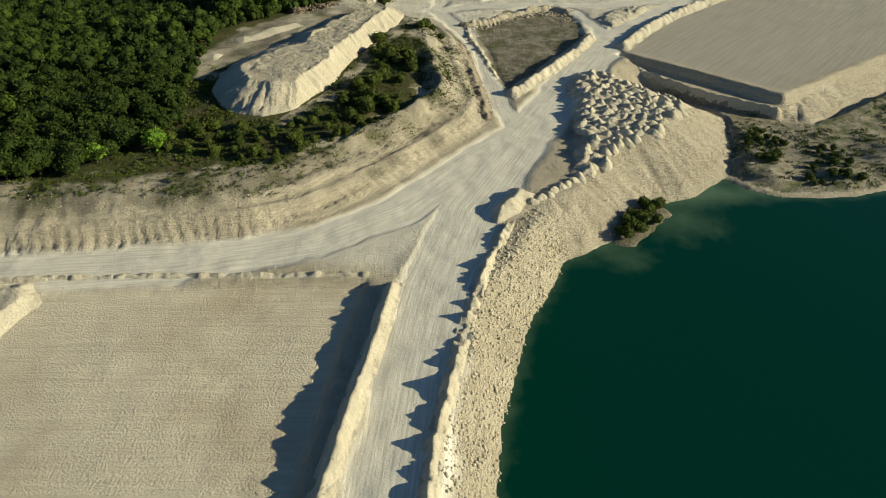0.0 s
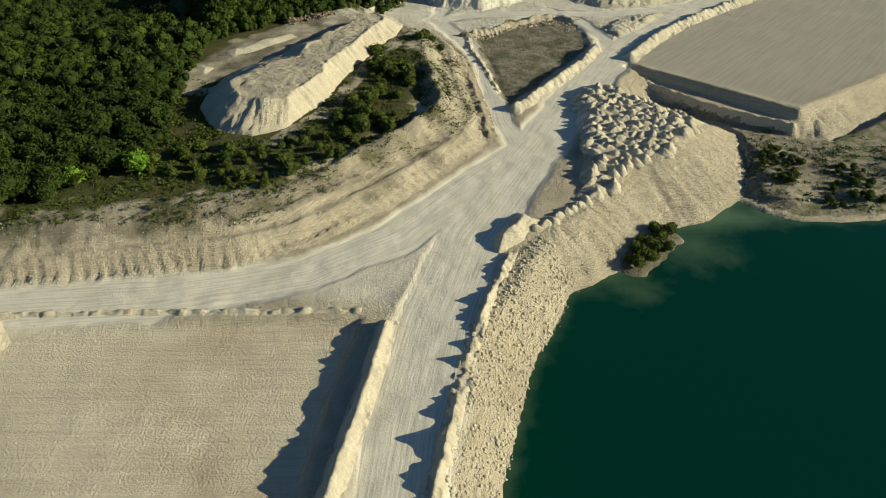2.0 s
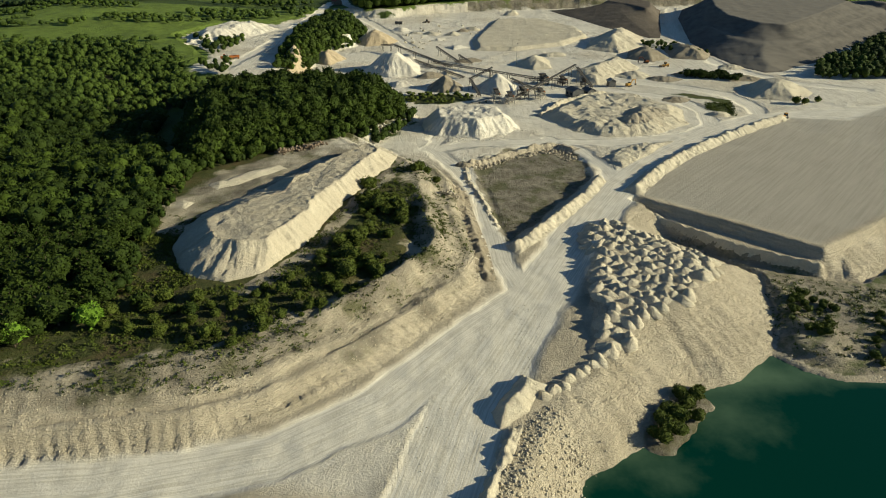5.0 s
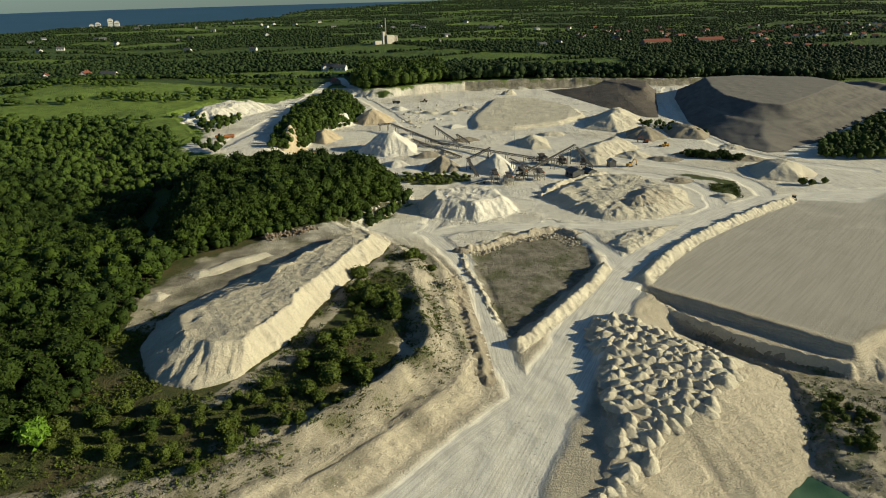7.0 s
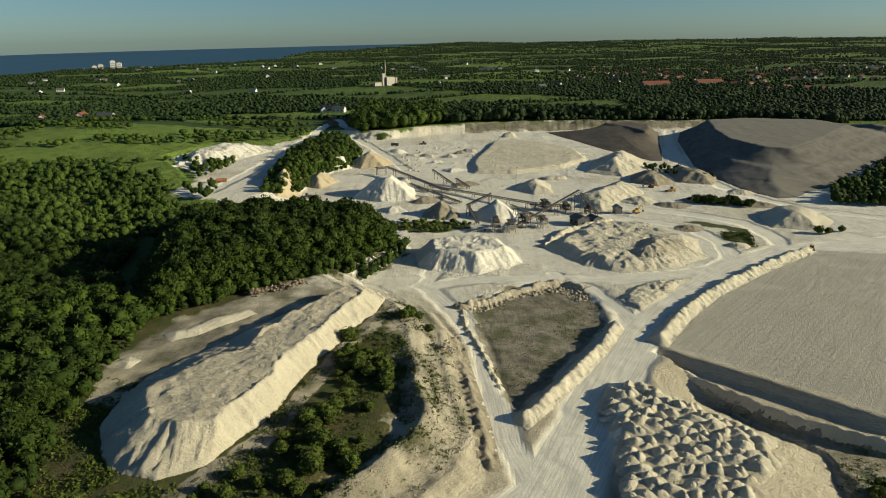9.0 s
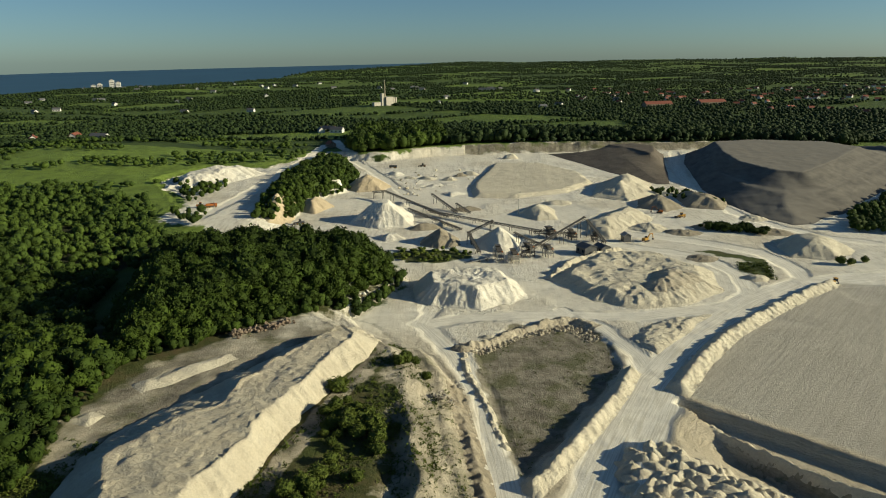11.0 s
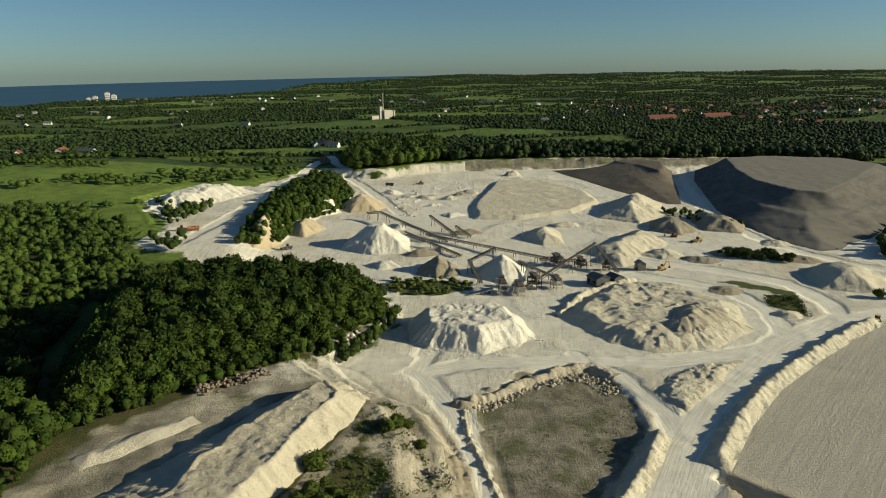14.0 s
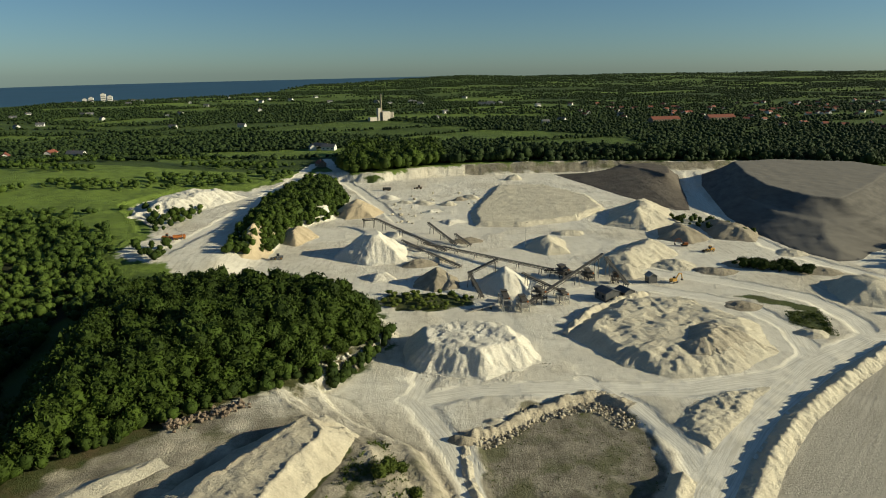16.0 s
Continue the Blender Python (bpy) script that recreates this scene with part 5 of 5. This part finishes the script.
size = r.uniform(2.4, 4.8, len(fx)) * (1 + 0.2 * smooth(1500, 4000, fy))
many("far_trees", CROWNS_FAR, fx, fy, surface(fx, fy) + size * 0.05, size, 0.8, LEAF_FAR, "distant hedgerows, copses and woods between fields", "woodland", r, spread=0.3)


# ---- buildings ----
def gable_house(x, y, turn, w, l, h, roof_h, wall_m, roof_m, label, name="house", category="house", group="", chimney=True, windows=3):
    base = thing(name, pose(x, y, gz(x, y) - 0.2, 0, 0, turn), label, category, group)
    part("wall", one_box(0, 0, h / 2, w, l, h), wall_m, base)
    bm = bmesh.new()
    e = 0.5
    prof = [(-w / 2 - e, h - 0.3), (0, h + roof_h), (w / 2 + e, h - 0.3), (w / 2 + e, h - 0.05), (0, h + roof_h + 0.3), (-w / 2 - e, h - 0.05)]
    a = [bm.verts.new((px, -l / 2 - e, pz)) for px, pz in prof]
    b = [bm.verts.new((px, l / 2 + e, pz)) for px, pz in prof]
    n = len(prof)
    for i in range(n):
        bm.faces.new((a[i], a[(i + 1) % n], b[(i + 1) % n], b[i]))
    bm.faces.new((a[0], a[1], a[4], a[5])), bm.faces.new((a[1], a[2], a[3], a[4]))
    bm.faces.new((b[0], b[1], b[4], b[5])), bm.faces.new((b[1], b[2], b[3], b[4]))
    bmesh.ops.recalc_face_normals(bm, faces=bm.faces[:])
    roof = part("roof", bm, roof_m, base)
    gable = bmesh.new()
    for yy in (-l / 2, l / 2):
        gable.faces.new([gable.verts.new(p) for p in ((-w / 2, yy, h - 0.1), (w / 2, yy, h - 0.1), (0, yy, h + roof_h - 0.1))])
    part("gable", gable, wall_m, base)
    if chimney:
        part("chimney", one_box(w * 0.1, l * 0.2, h + roof_h + 0.3, 0.7, 0.7, 1.6), TILE_RED, roof)
    for side in (-1, 1):
        for i in range(windows):
            part("window", one_box(side * (w / 2 + 0.02), (i + 0.5) / windows * l - l / 2, h * 0.55, 0.12, l / windows * 0.4, h * 0.35), GLASS, base)
    return base


for x, y, t_, w, l in ((-176, 1165, 60, 12, 24), (-160, 1140, 75, 10, 20), (-186, 1150, 20, 9, 15)):
    gable_house(x, y, t_, w, l, 5.0, 4.0, PLASTER, PLASTER if w > 12 else SLATE, "white farm building with a pale roof among trees", "farm_building", "building", "farm buildings at the pit entrance")
gable_house(-140, 960, 30, 9, 14, 4, 3, BROWN_ROCK, TILE_RED, "small brick house with red roof among trees")
for x, y, t_ in ((-548, 1113, 10), (-505, 1100, 80), (-588, 1075, 30), (-491, 2003, 20), (113, 2016, 80), (135, 2010, 80)):
    gable_house(x, y, t_, 11, 26, 5, 4, PLASTER, TILE_RED if x < -540 else SLATE, "long white farmhouse amid the fields", "farmhouse", "house", "farmhouses in the fields")
for x, y in ((450, 1533), (575, 1566)):
    gable_house(x, y, 105, 18, 62, 7, 5, BROWN_ROCK, TILE_RED, "long institutional building with a red tiled roof", "town_building", "building", "long red-roofed buildings", windows=9)
house = gable_house(400, 1650, 40, 8, 12, 4, 3.2, PLASTER, TILE_RED, "small pale town house with a tiled roof", group="houses of the town")
r = np.random.default_rng(9)
count = 0
while count < 130:
    x, y = r.uniform(330, 1500), r.uniform(1300, 2100)
    if abs(x - 500) < 110 and y < 1650:
        continue
    copy_thing(house, pose(x, y, gz(x, y) - 0.2, 0, 0, r.uniform(0, 180)))
    count += 1
far_house = gable_house(-700, 1900, 10, 9, 16, 4.5, 3.6, PLASTER, SLATE, "distant white house among hedges", group="scattered distant houses")
for _ in range(46):
    x, y = r.uniform(-1300, 500), r.uniform(1500, 2700)
    if y < float(coast(np.array([x]))[0]) - 30:
        copy_thing(far_house, pose(x, y, gz(x, y) - 0.2, 0, 0, r.uniform(0, 180)))

works = thing("cement_works", pose(-128, 1655, gz(-128, 1655), 0, 0, 40) @ Matrix.Diagonal((0.75, 0.75, 0.8, 1)), "pale concrete works with a tall chimney above the woods", "factory")
part("main_block", one_box(8, 0, 12, 26, 18, 24), CONCRETE, works)
part("tower_block", one_box(-12, 2, 17, 9, 9, 34), CONCRETE, works)
for i in range(3):
    part("silo", drum(18 + i * 8, -2, 11, 3.6, 22, "Z"), CONCRETE, works)
part("low_hall", one_box(-30, 6, 5, 26, 12, 10), CONCRETE, works)
stack = part("chimney", drum(0, 6, 34, 2.6, 70, "Z", 16, 1.8), SPOIL, works, "tall buff brick chimney")
part("chimney_rim", drum(0, 6, 69.2, 2.1, 1.0, "Z"), CONCRETE, stack)
for x, y, h in ((-1275, 2600, 26), (-1180, 2545, 30), (-1160, 2550, 22), (-1255, 2605, 18)):
    b = thing("tower_building", pose(x, y, gz(x, y), 0, 0, 20), "pale tower building on the distant coast", "building", "towers on the coast")
    part("tower", one_box(0, 0, h / 2, 16, 14, h), PLASTER, b)
    part("roof_house", one_box(0, 0, h + 1.5, 7, 6, 3), CONCRETE, b)
    for i in range(3):
        part("window_band", one_box(0, -7.05, h * (0.25 + 0.25 * i), 14, 0.3, 1.6), GLASS, b)


# ---- screening plant ----
def conveyor(x0, y0, z0, x1, y1, z1, legs=3, w=1.5, label="long dusty steel conveyor with a dark belt"):
    """An inclined belt conveyor on a lattice frame; z over the ground."""
    length = math.hypot(x1 - x0, y1 - y0)
    g0, g1 = gz(x0, y0), gz(x1, y1)
    base = thing("conveyor", pose(x0, y0, g0, 0, 0, math.degrees(math.atan2(y1 - y0, x1 - x0))), label, "conveyor", "conveyors of the screening plant")
    a, b = Vector((0, 0, z0)), Vector((length, 0, g1 - g0 + z1))

    def at(k, y=0.0, dz=0.0):
        p = a.lerp(b, k)
        return (p.x, y, p.z + dz)

    bm = bmesh.new()
    slope = (b - a).to_track_quat("X", "Z").to_matrix().to_4x4()
    box(bm, *at(0.5, 0, 0.25), (b - a).length, w, 0.22, turn=slope)
    part("belt", bm, BELT, base, "dark rubber belt")
    n = max(4, int(length / 4))
    for side in (-w / 2 - 0.1, w / 2 + 0.1):
        bm = bmesh.new()
        bar(bm, at(0, side, 0.3), at(1, side, 0.3), 0.28)
        bar(bm, at(0, side, -0.9), at(1, side, -0.9), 0.25)
        for i in range(n):
            bar(bm, at(i / n, side, -0.9), at((i + 0.5) / n, side, 0.3), 0.15)
            bar(bm, at((i + 0.5) / n, side, 0.3), at((i + 1) / n, side, -0.9), 0.15)
        part("side_truss", bm, STEEL, base)
    for k in np.linspace(0.12, 0.92, legs):
        for side in (-w / 2 - 0.3, w / 2 + 0.3):
            p = at(float(k), side, -0.8)
            ca, sa = (x1 - x0) / length, (y1 - y0) / length
            foot = gz(x0 + p[0] * ca - side * sa, y0 + p[0] * sa + side * ca) - g0 - 0.2
            if p[2] > foot + 0.3:
                part("leg", bar(bmesh.new(), (p[0], side * 1.5, foot), p, 0.3), STEEL, base)
    for k in (0, 1):
        part("drum", drum(*at(k, 0, 0.25), 0.5, w + 0.5), STEEL, base)
    return base


conveyor(-47, 683, 7, 7, 606, 2.5, 4)
conveyor(-6, 668, 7, 14, 622, 2.5, 3)
conveyor(-8, 628, 2, 70, 553, 4.5, 6)
conveyor(-24, 632, 3, -8, 612, 1.5, 2)
conveyor(-6, 600, 3.5, 16, 572, 1.5, 2)
conveyor(-48, 683, 7, -58, 686, 6, 2)
conveyor(46, 497, 1.8, 100, 556, 13, 4)
conveyor(102, 556, 11, 108, 528, 3, 2)
conveyor(26, 512, 2, 20, 536, 8, 2)
conveyor(20, 536, 8, 36, 540, 15, 2)
conveyor(72, 515, 2, 50, 532, 9, 3)
conveyor(66, 556, 3, 92, 545, 5, 3)
conveyor(14, 640, 5, 24, 622, 2, 2)


def screen_tower(x, y, turn, w, l, h, label, deck=2, pale=True):
    base = thing("screening_tower", pose(x, y, gz(x, y) - 0.1, 0, 0, turn), label, "machine", "screening plant")
    m = PALE_STEEL if pale else STEEL
    for px in (-w / 2, w / 2):
        for py in (-l / 2, 0, l / 2):
            part("post", one_box(px, py, h / 2, 0.35, 0.35, h), m, base)
    for d in range(deck):
        z = h * (d + 1) / deck
        part("deck", one_box(0, 0, z, w + 0.6, l + 0.6, 0.25), m, base)
        for px in (-w / 2, w / 2):
            bm = bmesh.new()
            bar(bm, (px, -l / 2, z + 1.1), (px, l / 2, z + 1.1), 0.12)
            bar(bm, (px, -l / 2, z - h / deck + 0.3), (px, l / 2, z), 0.16)
            part("rail", bm, m, base)
    bm = bmesh.new()
    bmesh.ops.create_cone(bm, cap_ends=True, segments=4, radius1=0.8, radius2=w * 0.62, depth=2.6, matrix=Matrix.Translation((0, l * 0.2, h + 1.4)) @ Matrix.Rotation(radians(45), 4, "Z"))
    part("hopper", bm, STEEL, base, "dark steel hopper")
    part("screen_box", one_box(0, -l * 0.2, h + 0.9, w * 0.8, l * 0.45, 1.4, turn=Matrix.Rotation(radians(12), 4, "X"), bevel=0.08), STEEL, base)
    part("motor", one_box(w * 0.3, -l * 0.45, h + 0.6, 0.9, 0.7, 0.8, bevel=0.1), ORANGE, base, "orange motor housing")
    return base


screen_tower(37, 501, 8, 4, 12, 6, "pale steel screening tower with open frames")
screen_tower(46, 497, 15, 4, 8, 5, "dusty steel screen with hopper and decks")
screen_tower(56, 508, 40, 4, 7, 6, "dark steel crusher tower", pale=False)
screen_tower(68, 506, 30, 4, 6, 5, "pale steel transfer tower", pale=True)
screen_tower(76, 552, 30, 5, 8, 5, "dark steel crusher beside the conveyor", pale=False)
screen_tower(90, 548, 20, 4, 8, 4, "rusty steel screening unit", pale=False)
screen_tower(104, 540, 10, 3, 4, 4, "brown steel transfer hopper", pale=False)
for x, y, t_, w, l, h in ((93, 513, 25, 9, 9, 5), (104, 518, 25, 7, 8, 3.4)):
    b = gable_house(x, y, t_, w, l, h, 1.4, DARK_SHEET, DARK_SHEET, "dark sheet-steel plant shed beside the chalk berm", "plant_shed", "shed", "plant sheds", chimney=False, windows=2)
hut = gable_house(125, 541, 10, 5, 5, 4.5, 1.5, DARK_SHEET, PALE_STEEL, "small weighbridge cabin with pale roof", "site_cabin", "cabin", chimney=False, windows=1)
ramp = thing("loading_ramp", pose(24, 497, gz(24, 497), 0, 0, 18), "pale concrete loading ramp at the screening tower", "ramp")
bm = bmesh.new()
box(bm, 0, 0, 1.2, 16, 3, 0.5, turn=Matrix.Rotation(radians(-9), 4, "Y"))
part("ramp_slab", bm, PALE_STEEL, ramp)
for px in (-4, 1, 6):
    part("trestle", one_box(px, 0, 0.6, 0.4, 2.6, 1.6 + px * 0.1), STEEL, ramp)


# ---- vehicles ----
def wheel(base, x, y, r=0.8, w=0.6):
    ob = part("tyre", drum(x, y, r, r, w), RUBBER, base)
    part("rim", drum(x, y, r, r * 0.5, w + 0.06), YELLOW, ob)


def wheel_loader(x, y, turn, paint, label):
    b = thing("wheel_loader", pose(x, y, gz(x, y), 0, 0, turn), label, "loader", "wheel loaders")
    part("rear_body", one_box(-1.8, 0, 1.7, 3.4, 2.2, 1.5, bevel=0.15), paint, b)
    part("front_frame", one_box(1.4, 0, 1.3, 2.4, 1.4, 0.9, bevel=0.1), paint, b)
    cab = part("cab", one_box(-0.2, 0, 3.0, 1.7, 1.6, 1.7, bevel=0.12), GLASS, b, "dark glazed cab")
    part("cab_roof", one_box(-0.2, 0, 3.92, 1.9, 1.8, 0.16), paint, cab)
    for side in (-0.7, 0.7):
        part("lift_arm", bar(bmesh.new(), (0.8, side, 2.0), (4.0, side, 0.9), 0.35), paint, b)
    bm = bmesh.new()
    box(bm, 4.4, 0, 0.35, 1.4, 3.2, 0.18)
    box(bm, 3.8, 0, 0.9, 0.18, 3.2, 1.2)
    for side in (-1.55, 1.55):
        box(bm, 4.3, side, 0.75, 1.2, 0.12, 0.9)
    part("bucket", bm, STEEL, b)
    for px in (-2.2, 1.7):
        for py in (-1.25, 1.25):
            wheel(b, px, py)
    return b


def excavator(x, y, turn, paint, label):
    b = thing("excavator", pose(x, y, gz(x, y), 0, 0, turn), label, "excavator", "tracked excavators")
    for side in (-1.3, 1.3):
        part("track", one_box(0, side, 0.5, 4.4, 0.7, 0.95, bevel=0.3), RUBBER, b)
    part("house_body", one_box(-0.6, 0, 1.8, 3.6, 2.8, 1.4, bevel=0.15), paint, b)
    part("cab", one_box(0.9, 0.85, 2.4, 1.4, 1.1, 1.7, bevel=0.1), GLASS, b, "dark glazed cab")
    boom = part("boom", bar(bar(bmesh.new(), (0.9, -0.3, 2.0), (3.4, -0.3, 5.0), 0.55), (3.4, -0.3, 5.0), (5.6, -0.3, 4.6), 0.5), paint, b)
    part("stick", bar(bmesh.new(), (5.5, -0.3, 4.8), (6.4, -0.3, 1.6), 0.4), paint, boom)
    part("bucket", one_box(6.3, -0.3, 1.0, 1.1, 1.3, 1.1, bevel=0.2), STEEL, boom)
    return b


def bulldozer(x, y, turn, label):
    b = thing("bulldozer", pose(x, y, gz(x, y), 0, 0, turn), label, "bulldozer")
    for side in (-1.2, 1.2):
        part("track", one_box(0, side, 0.6, 4.6, 0.7, 1.2, bevel=0.35), RUBBER, b)
    part("engine_hood", one_box(1.0, 0, 1.7, 2.4, 1.5, 1.1, bevel=0.12), YELLOW, b)
    part("cab", one_box(-0.9, 0, 2.5, 1.7, 1.7, 1.7, bevel=0.12), GLASS, b, "dark glazed cab")
    part("cab_roof", one_box(-0.9, 0, 3.42, 1.9, 1.9, 0.15), YELLOW, b)
    part("blade", one_box(3.2, 0, 0.9, 0.35, 4.2, 1.5, bevel=0.08), STEEL, b)
    for side in (-1.3, 1.3):
        part("push_arm", bar(bmesh.new(), (0.6, side, 0.7), (3.1, side, 0.6), 0.3), YELLOW, b)
    part("ripper", bar(bmesh.new(), (-2.4, 0, 1.6), (-3.2, 0, 0.4), 0.4), STEEL, b)
    return b


def dump_truck(x, y, turn, paint, label):
    b = thing("dump_truck", pose(x, y, gz(x, y), 0, 0, turn), label, "truck", "dump trucks")
    part("chassis", one_box(0, 0, 1.1, 8.4, 1.6, 0.5), STEEL, b)
    part("cab", one_box(3.4, 0, 2.2, 1.9, 2.4, 2.0, bevel=0.15), paint, b)
    part("windscreen", one_box(4.38, 0, 2.6, 0.06, 2.0, 0.8), GLASS, b)
    bm = bmesh.new()
    box(bm, -1.0, 0, 1.75, 6.0, 2.7, 0.25)
    for side in (-1.35, 1.35):
        box(bm, -1.0, side, 2.4, 6.0, 0.15, 1.4)
    box(bm, 2.0, 0, 2.7, 0.2, 2.8, 2.0)
    part("tipper_body", bm, paint, b)
    for px in (-3, -1.4, 3.2):
        for py in (-1.2, 1.2):
            wheel(b, px, py, 0.7, 0.5)
    return b


bulldozer(212, 450, 200, "yellow bulldozer at the corner of the worked field")
dump_truck(-178, 622, 25, ORANGE, "orange dump truck beside the side-pit road")
wheel_loader(-186, 622, 10, ORANGE, "orange wheel loader beside the dump truck")
excavator(172, 620, 170, ORANGE, "orange excavator among the spoil heaps")
wheel_loader(184, 606, 200, YELLOW, "dusty yellow wheel loader among heaps")
excavator(138, 540, 30, YELLOW, "dusty yellow excavator by the site cabin")
wheel_loader(-104, 597, 190, SLATE, "dark wheel loader on the side road")
dump_truck(-52, 842, 170, SLATE, "dark dump truck on the upper floor")
wheel_loader(-20, 850, 170, BROWN_ROCK, "rusty brown loader parked on the upper floor")

# lamp mast in the yard
mast = thing("lamp_mast", pose(62, 619, gz(62, 619)), "slender steel lamp mast on the quarry floor", "mast")
part("pole", drum(0, 0, 9, 0.16, 18, "Z", 8, 0.09), PALE_STEEL, mast)
part("lamp_head", one_box(0.5, 0, 18, 1.2, 0.4, 0.25), STEEL, mast)
